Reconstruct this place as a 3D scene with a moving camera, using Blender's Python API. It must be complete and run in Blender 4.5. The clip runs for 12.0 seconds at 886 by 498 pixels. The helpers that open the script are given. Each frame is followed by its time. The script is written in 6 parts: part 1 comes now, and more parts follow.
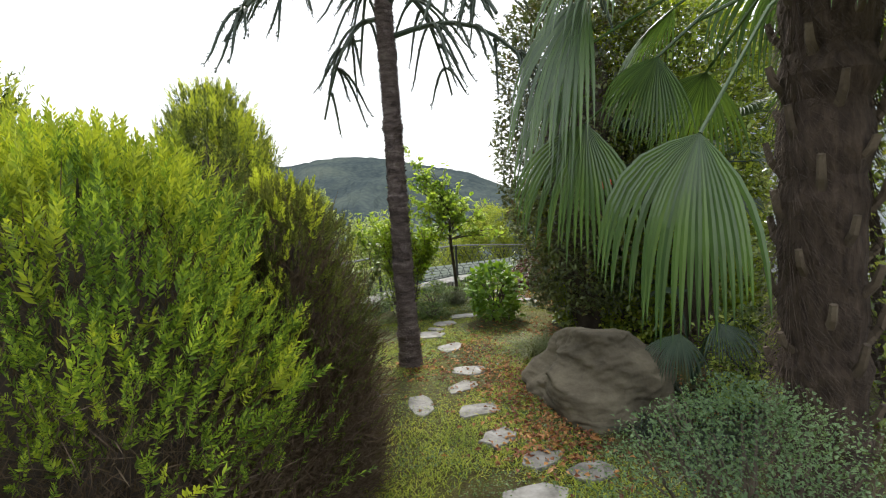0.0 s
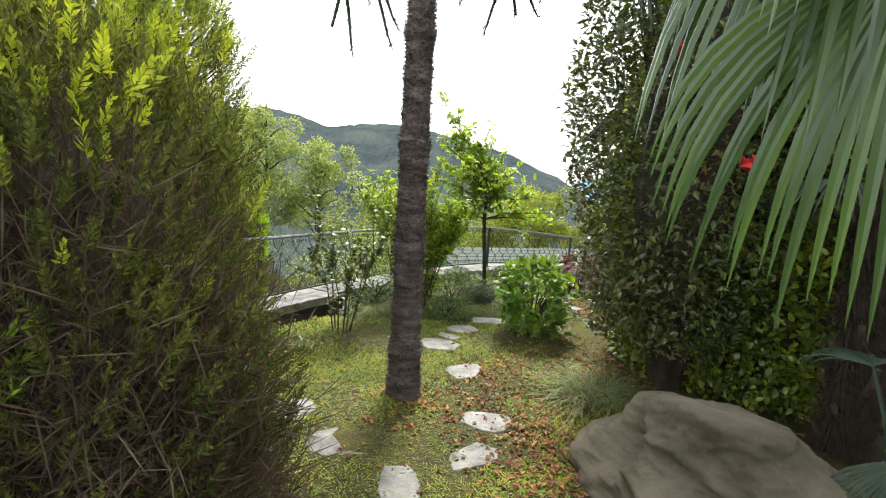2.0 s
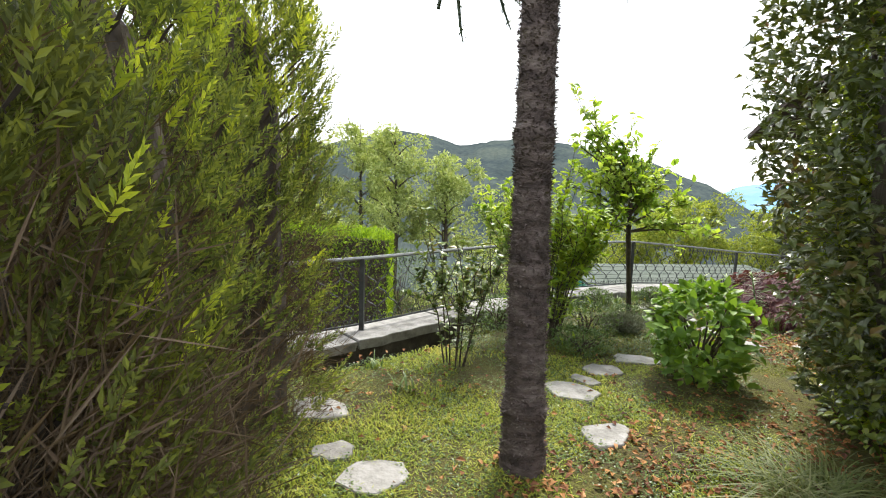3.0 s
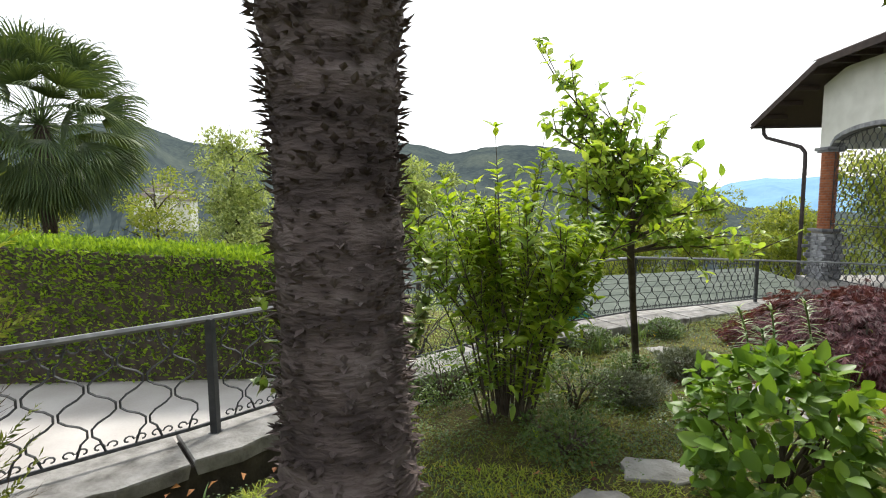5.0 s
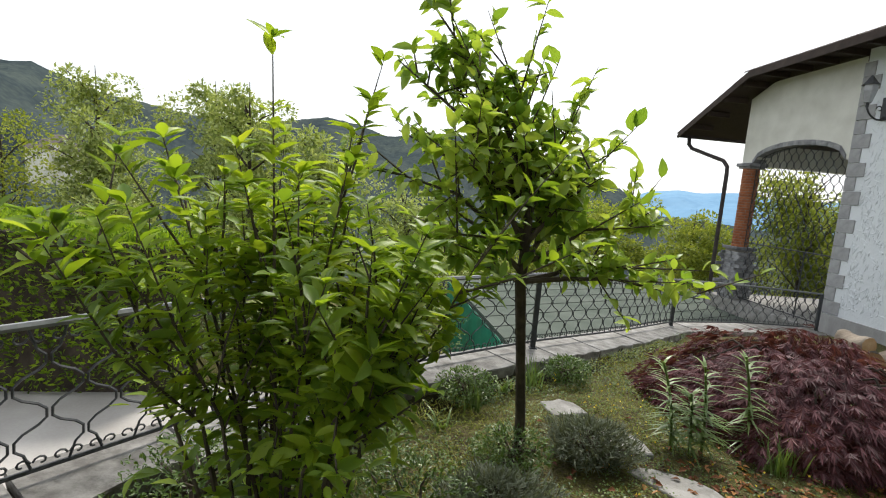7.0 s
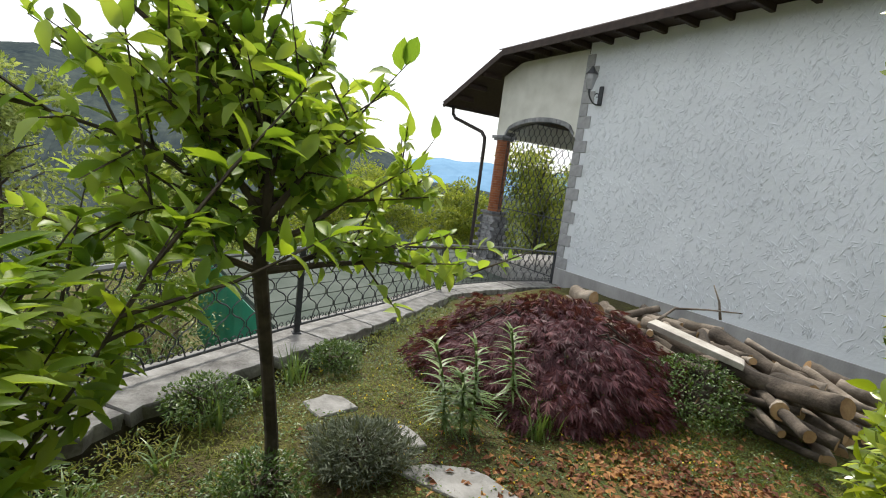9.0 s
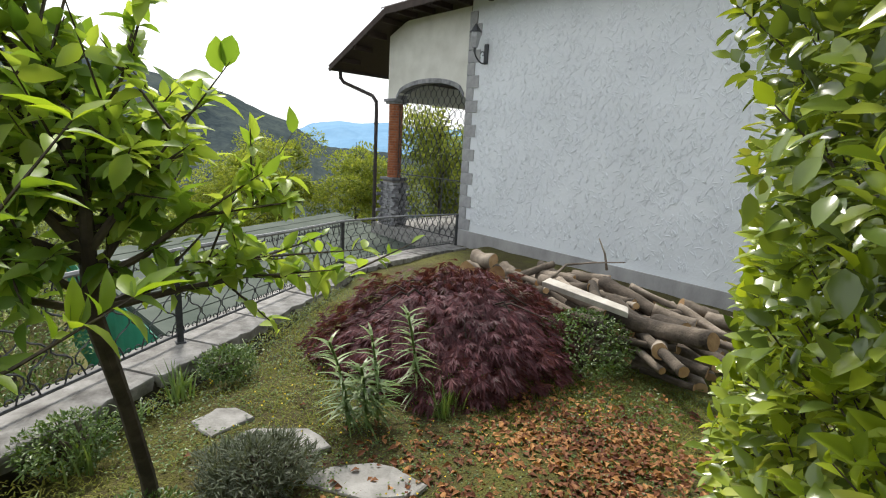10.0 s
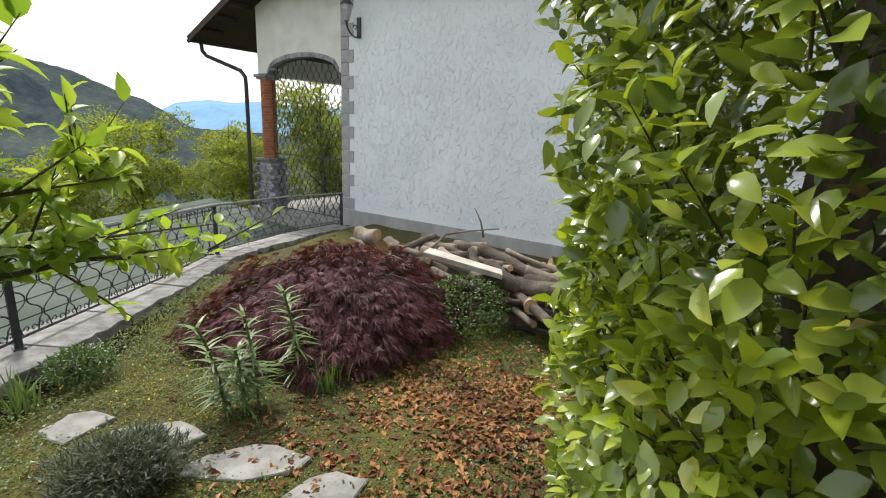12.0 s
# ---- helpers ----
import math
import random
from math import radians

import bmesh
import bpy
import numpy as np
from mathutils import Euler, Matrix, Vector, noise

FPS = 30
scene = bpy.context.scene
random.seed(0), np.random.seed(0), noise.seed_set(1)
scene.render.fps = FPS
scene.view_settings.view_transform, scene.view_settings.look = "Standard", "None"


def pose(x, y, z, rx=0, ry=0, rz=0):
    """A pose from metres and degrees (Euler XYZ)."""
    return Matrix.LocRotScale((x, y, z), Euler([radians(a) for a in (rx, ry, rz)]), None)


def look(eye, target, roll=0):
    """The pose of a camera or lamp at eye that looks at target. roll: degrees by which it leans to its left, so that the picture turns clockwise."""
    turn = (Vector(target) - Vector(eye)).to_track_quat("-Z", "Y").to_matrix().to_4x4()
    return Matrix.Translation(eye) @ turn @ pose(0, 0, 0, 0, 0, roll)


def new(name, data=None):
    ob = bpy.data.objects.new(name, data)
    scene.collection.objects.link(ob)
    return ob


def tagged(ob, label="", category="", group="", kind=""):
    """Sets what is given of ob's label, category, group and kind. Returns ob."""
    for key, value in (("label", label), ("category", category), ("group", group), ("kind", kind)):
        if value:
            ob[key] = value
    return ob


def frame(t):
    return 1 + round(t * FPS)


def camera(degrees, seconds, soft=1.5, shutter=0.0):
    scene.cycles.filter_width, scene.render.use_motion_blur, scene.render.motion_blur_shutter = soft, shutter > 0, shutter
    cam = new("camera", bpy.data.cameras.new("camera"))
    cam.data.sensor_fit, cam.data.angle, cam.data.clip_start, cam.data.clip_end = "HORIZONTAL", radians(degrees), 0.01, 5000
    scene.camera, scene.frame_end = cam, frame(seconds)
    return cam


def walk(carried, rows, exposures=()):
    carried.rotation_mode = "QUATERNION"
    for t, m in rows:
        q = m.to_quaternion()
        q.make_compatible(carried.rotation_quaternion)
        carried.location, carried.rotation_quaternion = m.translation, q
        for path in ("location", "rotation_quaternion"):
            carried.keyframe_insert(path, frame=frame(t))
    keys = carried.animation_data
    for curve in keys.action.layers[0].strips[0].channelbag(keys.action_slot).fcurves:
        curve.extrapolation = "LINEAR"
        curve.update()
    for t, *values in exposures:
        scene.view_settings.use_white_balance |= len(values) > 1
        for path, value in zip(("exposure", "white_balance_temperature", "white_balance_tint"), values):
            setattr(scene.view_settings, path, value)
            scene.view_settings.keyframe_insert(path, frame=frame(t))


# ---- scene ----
# the camera and its walk: seconds, eye, heading, tilt and lean in degrees
cam = camera(84, 12.0, soft=1.1)
PATH = [
    (0, (0.000, 0.106, 1.695), (11.33, -5.06, -3.28)),
    (0.5, (0.086, 0.306, 1.708), (15.29, -4.65, -3.50)),
    (1, (0.090, 0.734, 1.695), (15.80, -6.00, -1.84)),
    (1.5, (0.188, 1.292, 1.631), (17.18, -6.58, 2.61)),
    (2, (0.362, 1.840, 1.558), (7.80, -7.69, 4.07)),
    (2.5, (0.485, 2.340, 1.502), (-1.03, -7.51, 4.43)),
    (2.7, (0.484, 2.468, 1.497), (-6.75, -6.63, 2.81)),
    (4.3, (0.537, 3.883, 1.493), (-7.56, -8.07, -0.84)),
    (4.5, (0.645, 4.115, 1.499), (-6.89, -7.39, -1.72)),
    (5, (0.838, 4.530, 1.519), (-7.09, -5.74, -0.54)),
    (5.5, (0.918, 4.975, 1.550), (-6.02, -5.17, 4.19)),
    (6, (1.098, 5.449, 1.506), (-2.45, -5.26, 2.94)),
    (6.5, (1.303, 5.854, 1.491), (-4.66, -4.74, 2.78)),
    (7, (1.369, 6.080, 1.532), (1.19, -7.07, 4.78)),
    (7.5, (1.395, 6.437, 1.525), (10.36, -8.39, 4.05)),
    (7.7, (1.429, 6.434, 1.513), (11.59, -8.54, 5.24)),
    (9.3, (1.689, 6.714, 1.551), (30.52, -9.95, 5.86)),
    (9.5, (1.753, 6.742, 1.629), (32.14, -11.50, 4.73)),
    (10, (1.777, 6.684, 1.675), (38.19, -12.13, 3.21)),
    (10.5, (1.760, 6.602, 1.709), (43.04, -12.50, -0.91)),
    (11, (1.795, 6.559, 1.715), (47.41, -13.93, -2.85)),
    (11.5, (1.837, 6.577, 1.655), (51.39, -13.99, -2.00)),
    (12, (1.827, 6.555, 1.634), (50.99, -13.92, 2.24)),
]
EXPOSURES = [(0.0, 0.86), (0.5, 0.78), (1.0, 0.88), (2.0, 1.3), (2.6, 1.34), (4.4, 0.9), (5.6, 0.86), (6.5, 0.62), (7.5, 0.48), (9.5, 0.6), (12.0, 0.7)]
SKY, SUN = 0.085, 3.0


def heading(eye, yaw, tilt, lean):
    a, b = radians(yaw), radians(tilt)
    way = Vector((math.sin(a) * math.cos(b), math.cos(a) * math.cos(b), math.sin(b)))
    return look(eye, Vector(eye) + way, lean)


walk(cam, [(t, heading(e, *h)) for t, e, h in PATH], EXPOSURES)

# ---- sky and sun: bright thin cloud, the sun high ahead of the walk ----
world = bpy.data.worlds.new("sky")
scene.world = world
world.use_nodes = True
wn, wl = world.node_tree.nodes, world.node_tree.links
sky = wn.new("ShaderNodeTexSky")
sky.sky_type, sky.sun_disc = "NISHITA", False
sky.sun_elevation, sky.sun_rotation = radians(54), radians(14)
sky.air_density, sky.dust_density = 1.2, 3.0
veil = wn.new("ShaderNodeMixRGB")
veil.inputs[0].default_value = 0.72
veil.inputs[2].default_value = (12.5, 12.9, 13.3, 1)
wl.new(sky.outputs[0], veil.inputs[1])
wl.new(veil.outputs[0], wn["Background"].inputs[0])
wn["Background"].inputs[1].default_value = SKY
sun = new("sun", bpy.data.lights.new("sun", "SUN"))
sun.data.energy, sun.data.angle, sun.data.color = SUN, radians(12), (1.0, 0.95, 0.86)
sun.matrix_world = look((0, 0, 30), (-10 * math.sin(radians(14)), -10 * math.cos(radians(14)), 30 - 10 * math.tan(radians(54))))

# ---- materials ----
rng = np.random.default_rng(7)


def nodes_of(name):
    m = bpy.data.materials.new(name)
    m.use_nodes = True
    return m, m.node_tree.nodes, m.node_tree.links, m.node_tree.nodes["Principled BSDF"]


def ramp(n, colours):
    r = n.new("ShaderNodeValToRGB")
    while len(r.color_ramp.elements) < len(colours):
        r.color_ramp.elements.new(0.5)
    for i, c in enumerate(colours):
        r.color_ramp.elements[i].position = i / (len(colours) - 1)
        r.color_ramp.elements[i].color = (*c, 1)
    return r


def leaf_material(name, colours, rough=0.45, shine=0.5, through_light=0.35, bright=1.35):
    """Leaves: one tint a leaf, patches of a second one, and light that comes through."""
    m, n, l, b = nodes_of(name)
    g = n.new("ShaderNodeNewGeometry")
    r = ramp(n, colours)
    tex = n.new("ShaderNodeTexNoise")
    tex.inputs["Scale"].default_value = 2.2
    co = n.new("ShaderNodeTexCoord")
    l.new(co.outputs["Object"], tex.inputs["Vector"])
    add = n.new("ShaderNodeMath")
    add.operation = "MULTIPLY_ADD"
    add.inputs[1].default_value = 0.62
    l.new(g.outputs["Random Per Island"], add.inputs[0])
    sc = n.new("ShaderNodeMath")
    sc.operation = "MULTIPLY_ADD"
    sc.inputs[1].default_value, sc.inputs[2].default_value = 1.1, -0.36
    l.new(tex.outputs["Fac"], sc.inputs[0])
    l.new(sc.outputs[0], add.inputs[2])
    l.new(add.outputs[0], r.inputs[0])
    l.new(r.outputs[0], b.inputs["Base Color"])
    b.inputs["Roughness"].default_value = rough
    b.inputs["Specular IOR Level"].default_value = shine
    t = n.new("ShaderNodeBsdfTranslucent")
    mul = n.new("ShaderNodeMixRGB")
    mul.blend_type = "MULTIPLY"
    mul.inputs[0].default_value = 1
    mul.inputs[2].default_value = (bright * 1.05, bright, bright * 0.45, 1)
    l.new(r.outputs[0], mul.inputs[1])
    l.new(mul.outputs[0], t.inputs[0])
    mix = n.new("ShaderNodeMixShader")
    mix.inputs[0].default_value = through_light
    l.new(b.outputs[0], mix.inputs[1])
    l.new(t.outputs[0], mix.inputs[2])
    l.new(mix.outputs[0], n["Material Output"].inputs[0])
    return m


def surface(name, colours, scale=6.0, rough=0.85, metal=0.0, bump=0.3, fine=60.0, stretch=(1, 1, 1), per_object=0.25, spec=0.4, grain=0.3):
    """Colour in broad stains and fine grain, with relief of both sizes."""
    m, n, l, b = nodes_of(name)
    co = n.new("ShaderNodeTexCoord")
    mp = n.new("ShaderNodeMapping")
    mp.inputs["Scale"].default_value = stretch
    l.new(co.outputs["Object"], mp.inputs[0])
    a, f = n.new("ShaderNodeTexNoise"), n.new("ShaderNodeTexNoise")
    a.inputs["Scale"].default_value, f.inputs["Scale"].default_value = scale, fine
    a.inputs["Detail"].default_value, f.inputs["Detail"].default_value = 6, 4
    l.new(mp.outputs[0], a.inputs["Vector"])
    l.new(mp.outputs[0], f.inputs["Vector"])
    info = n.new("ShaderNodeObjectInfo")
    s1 = n.new("ShaderNodeMath")
    s1.operation = "MULTIPLY_ADD"
    s1.inputs[1].default_value = grain
    l.new(f.outputs["Fac"], s1.inputs[0])
    s2 = n.new("ShaderNodeMath")
    s2.operation = "MULTIPLY_ADD"
    s2.inputs[1].default_value, s2.inputs[2].default_value = 1.5, -0.42 - grain / 2 - per_object / 2
    l.new(a.outputs["Fac"], s2.inputs[0])
    l.new(s2.outputs[0], s1.inputs[2])
    s3 = n.new("ShaderNodeMath")
    s3.operation = "MULTIPLY_ADD"
    s3.inputs[1].default_value = per_object
    l.new(info.outputs["Random"], s3.inputs[0])
    l.new(s1.outputs[0], s3.inputs[2])
    r = ramp(n, colours)
    l.new(s3.outputs[0], r.inputs[0])
    l.new(r.outputs[0], b.inputs["Base Color"])
    b.inputs["Roughness"].default_value, b.inputs["Metallic"].default_value = rough, metal
    b.inputs["Specular IOR Level"].default_value = spec
    if bump:
        bp = n.new("ShaderNodeBump")
        bp.inputs["Strength"].default_value, bp.inputs["Distance"].default_value = bump, 0.02
        l.new(s1.outputs[0], bp.inputs["Height"])
        l.new(bp.outputs[0], b.inputs["Normal"])
    return m


THUJA = leaf_material("thuja_leaf", [(0.062, 0.106, 0.022), (0.115, 0.194, 0.032), (0.271, 0.388, 0.046), (0.502, 0.600, 0.064)], 0.6, 0.25)
THUJA_DARK = leaf_material("dark_conifer_leaf", [(0.037, 0.056, 0.022), (0.084, 0.115, 0.032), (0.188, 0.229, 0.054), (0.313, 0.353, 0.064)], 0.6, 0.25)
THUJA_TIP = leaf_material("fresh_thuja_tip", [(0.12, 0.17, 0.025), (0.24, 0.31, 0.035), (0.42, 0.48, 0.05), (0.55, 0.60, 0.065)], 0.55, 0.3)
THUJA_DULL = leaf_material("dull_thuja_leaf", [(0.036, 0.045, 0.018), (0.07, 0.084, 0.026), (0.13, 0.15, 0.038), (0.22, 0.25, 0.048)], 0.65, 0.2)
DRY = leaf_material("dry_twig_leaf", [(0.06, 0.04, 0.025), (0.10, 0.07, 0.045), (0.16, 0.12, 0.09)], 0.8, 0.2, 0.15)
CAMELLIA = leaf_material("camellia_leaf", [(0.0576, 0.0922, 0.023), (0.102, 0.151, 0.0307), (0.173, 0.237, 0.0384), (0.294, 0.365, 0.0538), (0.512, 0.512, 0.0896)], 0.2, 0.7, 0.26)
# Dark reddish-brown foliage, with the bush's backlit shade put into the colour too.
CAMELLIA_SHADED = leaf_material("shaded_camellia_leaf", [(0.0299, 0.0414, 0.0149), (0.0506, 0.069, 0.0196), (0.0782, 0.106, 0.023), (0.127, 0.149, 0.0322), (0.149, 0.0747, 0.0345)], 0.28, 0.6, 0.2)
YOUNG = leaf_material("young_camellia_leaf", [(0.176, 0.253, 0.022), (0.308, 0.396, 0.033), (0.462, 0.528, 0.055)], 0.26, 0.6, 0.35)
HYDRANGEA = leaf_material("hydrangea_leaf", [(0.076, 0.157, 0.023), (0.137, 0.248, 0.033), (0.244, 0.361, 0.045)], 0.45, 0.45, 0.4)
SHRUB = leaf_material("bright_shrub_leaf", [(0.0924, 0.172, 0.0198), (0.168, 0.265, 0.0264), (0.286, 0.395, 0.0374), (0.386, 0.454, 0.0506)], 0.45, 0.4, 0.5)
FRUIT = leaf_material("fruit_tree_leaf", [(0.106, 0.202, 0.0315), (0.202, 0.317, 0.0525), (0.334, 0.44, 0.084), (0.422, 0.51, 0.126)], 0.4, 0.45, 0.5)
ROSE = leaf_material("rose_leaf", [(0.050, 0.088, 0.022), (0.095, 0.150, 0.036), (0.16, 0.205, 0.060), (0.24, 0.14, 0.055)], 0.4, 0.5, 0.35)
MAPLE = leaf_material("red_maple_leaf", [(0.045, 0.018, 0.022), (0.085, 0.028, 0.038), (0.13, 0.042, 0.055), (0.18, 0.07, 0.07)], 0.55, 0.35, 0.3, 1.2)
PALM = leaf_material("palm_leaf", [(0.036, 0.072, 0.028), (0.06, 0.112, 0.038), (0.098, 0.172, 0.042)], 0.26, 0.7, 0.25)
# Darker copy of PALM: shade on the rear palms put into the colour.
PALM_SHADED = leaf_material("shaded_palm_leaf", [(0.015, 0.035, 0.018), (0.03, 0.06, 0.03), (0.05, 0.08, 0.04)], 0.45, 0.5, 0.2)
FARPALM = leaf_material("far_palm_leaf", [(0.038, 0.065, 0.026), (0.065, 0.10, 0.034), (0.11, 0.15, 0.045)], 0.55, 0.3, 0.25)
GREY_LEAF = leaf_material("grey_green_leaf", [(0.052, 0.098, 0.046), (0.104, 0.169, 0.078), (0.169, 0.247, 0.117)], 0.55, 0.3, 0.3)
LAVENDER = leaf_material("lavender_leaf", [(0.07, 0.085, 0.06), (0.11, 0.13, 0.09), (0.15, 0.16, 0.13)], 0.7, 0.2, 0.2)
BOX = leaf_material("small_shrub_leaf", [(0.035, 0.073, 0.015), (0.070, 0.127, 0.025), (0.139, 0.196, 0.035)], 0.4, 0.5, 0.3)
LILY = leaf_material("lily_leaf", [(0.07, 0.13, 0.035), (0.13, 0.2, 0.06), (0.2, 0.27, 0.09)], 0.4, 0.5, 0.3)
GRASS = leaf_material("grass_blade", [(0.096, 0.143, 0.018), (0.191, 0.253, 0.030), (0.325, 0.373, 0.045), (0.459, 0.405, 0.090)], 0.6, 0.25, 0.35)
MOSSGRASS = leaf_material("dry_grass_blade", [(0.055, 0.079, 0.011), (0.110, 0.140, 0.019), (0.187, 0.205, 0.028), (0.264, 0.223, 0.057)], 0.6, 0.25, 0.35)
CLUMP = leaf_material("sedge_blade", [(0.08, 0.11, 0.03), (0.15, 0.18, 0.06), (0.26, 0.25, 0.12)], 0.5, 0.4, 0.3)
DARKGRASS = leaf_material("mondo_blade", [(0.012, 0.022, 0.014), (0.025, 0.04, 0.024), (0.045, 0.06, 0.035)], 0.45, 0.5, 0.15)
LITTER = leaf_material("fallen_leaf", [(0.063, 0.023, 0.014), (0.126, 0.043, 0.021), (0.216, 0.094, 0.042), (0.378, 0.187, 0.063), (0.450, 0.259, 0.140)], 0.7, 0.3, 0.15)
WOODS = leaf_material("wood_edge_leaf", [(0.092, 0.130, 0.026), (0.168, 0.220, 0.040), (0.276, 0.323, 0.059), (0.383, 0.402, 0.079)], 0.6, 0.2, 0.4)
PALEWOODS = leaf_material("pale_tree_leaf", [(0.125, 0.173, 0.055), (0.219, 0.281, 0.094), (0.360, 0.423, 0.173), (0.531, 0.579, 0.312)], 0.6, 0.2, 0.35)
HEDGE = leaf_material("clipped_hedge_leaf", [(0.056, 0.118, 0.014), (0.125, 0.212, 0.019), (0.251, 0.376, 0.024), (0.348, 0.470, 0.036)], 0.55, 0.3, 0.35)
PUZZLE = leaf_material("monkey_puzzle_leaf", [(0.02, 0.035, 0.025), (0.04, 0.06, 0.04), (0.07, 0.09, 0.055)], 0.5, 0.4, 0.1)
PETAL = leaf_material("red_petal", [(0.5, 0.02, 0.025), (0.65, 0.05, 0.05)], 0.5, 0.3, 0.3)
PINK = leaf_material("pink_petal", [(0.7, 0.2, 0.28), (0.8, 0.45, 0.5)], 0.5, 0.3, 0.3)
YELLOW = leaf_material("yellow_petal", [(0.75, 0.55, 0.03), (0.8, 0.65, 0.08)], 0.5, 0.3, 0.2)
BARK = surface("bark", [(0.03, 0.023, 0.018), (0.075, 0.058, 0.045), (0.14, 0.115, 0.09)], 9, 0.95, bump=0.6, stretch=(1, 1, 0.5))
PALEBARK = surface("young_bark", [(0.04, 0.03, 0.022), (0.09, 0.07, 0.05), (0.15, 0.12, 0.09)], 14, 0.85, bump=0.4)
PUZZLEBARK = surface("monkey_puzzle_bark", [(0.055, 0.041, 0.038), (0.12, 0.092, 0.084), (0.20, 0.165, 0.152), (0.30, 0.26, 0.24)], 5, 0.95, bump=0.8, stretch=(1.6, 1.6, 5.0), fine=30, grain=0.45)
FIBRE = surface("palm_fibre", [(0.03, 0.021, 0.016), (0.078, 0.056, 0.042), (0.16, 0.12, 0.092)], 12, 1.0, bump=0.9, stretch=(2.5, 2.5, 0.7), fine=90)
STUB = surface("palm_stub", [(0.060, 0.045, 0.030), (0.132, 0.102, 0.072), (0.204, 0.174, 0.132)], 10, 0.9, bump=0.3, per_object=0.4)
ROCK = surface("rock", [(0.06, 0.05, 0.034), (0.118, 0.10, 0.068), (0.18, 0.155, 0.108), (0.26, 0.225, 0.16)], 3.2, 0.9, bump=0.5, fine=45)
SLATE = surface("pale_slate", [(0.102, 0.0954, 0.0882), (0.203, 0.197, 0.184), (0.293, 0.285, 0.273), (0.368, 0.362, 0.349)], 8, 0.8, bump=0.7, fine=45, per_object=0.3)
DARKSTONE = surface("dark_stone", [(0.025, 0.022, 0.018), (0.06, 0.052, 0.042), (0.12, 0.105, 0.09)], 8, 0.95, bump=0.8)
IRON = surface("painted_iron", [(0.030, 0.032, 0.035), (0.05, 0.053, 0.057), (0.085, 0.087, 0.09)], 20, 0.45, 0.2, 0.1, per_object=0.1)
RAILTOP = surface("worn_rail", [(0.14, 0.145, 0.15), (0.24, 0.245, 0.25), (0.34, 0.345, 0.35)], 14, 0.4, 0.3, 0.1, per_object=0.1)
PLASTER = surface("white_plaster", [(0.66, 0.69, 0.72), (0.74, 0.77, 0.80), (0.80, 0.83, 0.86)], 0.7, 0.95, bump=0.9, fine=20, per_object=0.0, grain=0.22)
CREAM = surface("cream_plaster", [(0.55, 0.54, 0.48), (0.68, 0.67, 0.61), (0.75, 0.74, 0.68)], 2.0, 0.95, bump=0.15, fine=40, per_object=0.0, grain=0.15)
QUOIN = surface("grey_quoin", [(0.26, 0.26, 0.265), (0.36, 0.36, 0.365), (0.45, 0.45, 0.45)], 7, 0.9, bump=0.3, per_object=0.15)
PLINTH = surface("grey_plinth", [(0.26, 0.255, 0.255), (0.36, 0.355, 0.35), (0.44, 0.435, 0.43)], 4, 0.9, bump=0.35, stretch=(1, 1, 0.4), fine=50, per_object=0.05)
BRICK = surface("brick", [(0.198, 0.068, 0.032), (0.324, 0.117, 0.054), (0.414, 0.180, 0.090)], 10, 0.9, bump=0.35, per_object=0.5)
MORTAR = surface("mortar", [(0.2, 0.18, 0.16), (0.33, 0.3, 0.27)], 14, 0.95, bump=0.3)
PIER = surface("pier_stone", [(0.14, 0.14, 0.15), (0.27, 0.27, 0.28), (0.42, 0.41, 0.4)], 7, 0.9, bump=0.5, per_object=0.6)
SOFFIT = surface("dark_timber", [(0.022, 0.014, 0.011), (0.045, 0.028, 0.021), (0.07, 0.045, 0.035)], 7, 0.7, bump=0.3, stretch=(1, 8, 1), per_object=0.2)
ROOFTILE = surface("roof_tile", [(0.06, 0.05, 0.045), (0.12, 0.10, 0.09), (0.2, 0.17, 0.15)], 5, 0.9, bump=0.4, per_object=0.5)
COPPER = surface("brown_gutter", [(0.035, 0.028, 0.028), (0.06, 0.048, 0.046), (0.09, 0.075, 0.07)], 10, 0.45, 0.4, 0.05, per_object=0.1)
FELT = surface("green_grey_felt", [(0.066, 0.083, 0.069), (0.099, 0.115, 0.099), (0.132, 0.149, 0.132)], 1.5, 0.95, bump=0.3, fine=70, per_object=0.12, spec=0.1)
TARP = surface("green_sheet", [(0.01, 0.16, 0.10), (0.015, 0.24, 0.15), (0.03, 0.3, 0.2)], 3, 0.55, bump=0.2)
CONCRETE = surface("pale_concrete", [(0.30, 0.28, 0.26), (0.42, 0.40, 0.38), (0.52, 0.50, 0.48)], 0.8, 0.9, bump=0.2, fine=30)
LOG = surface("log_bark", [(0.044, 0.035, 0.027), (0.112, 0.090, 0.069), (0.213, 0.175, 0.138), (0.375, 0.325, 0.263)], 6, 0.95, bump=0.8, stretch=(0.850, 0.850, 0.850), per_object=0.7)
LOGEND = surface("cut_wood", [(0.22, 0.13, 0.06), (0.36, 0.23, 0.11), (0.48, 0.34, 0.19)], 9, 0.85, bump=0.3, per_object=0.4)
PALEWOOD = surface("bleached_wood", [(0.3, 0.27, 0.23), (0.46, 0.43, 0.38), (0.6, 0.57, 0.52)], 8, 0.85, bump=0.4, stretch=(1, 1, 1))
GLASS_LAMP = surface("lantern_glass", [(0.25, 0.26, 0.27), (0.35, 0.36, 0.37)], 20, 0.15, bump=0.0)
SHUTTER = surface("shutter_wood", [(0.16, 0.15, 0.13), (0.25, 0.235, 0.21)], 8, 0.7, bump=0.1)


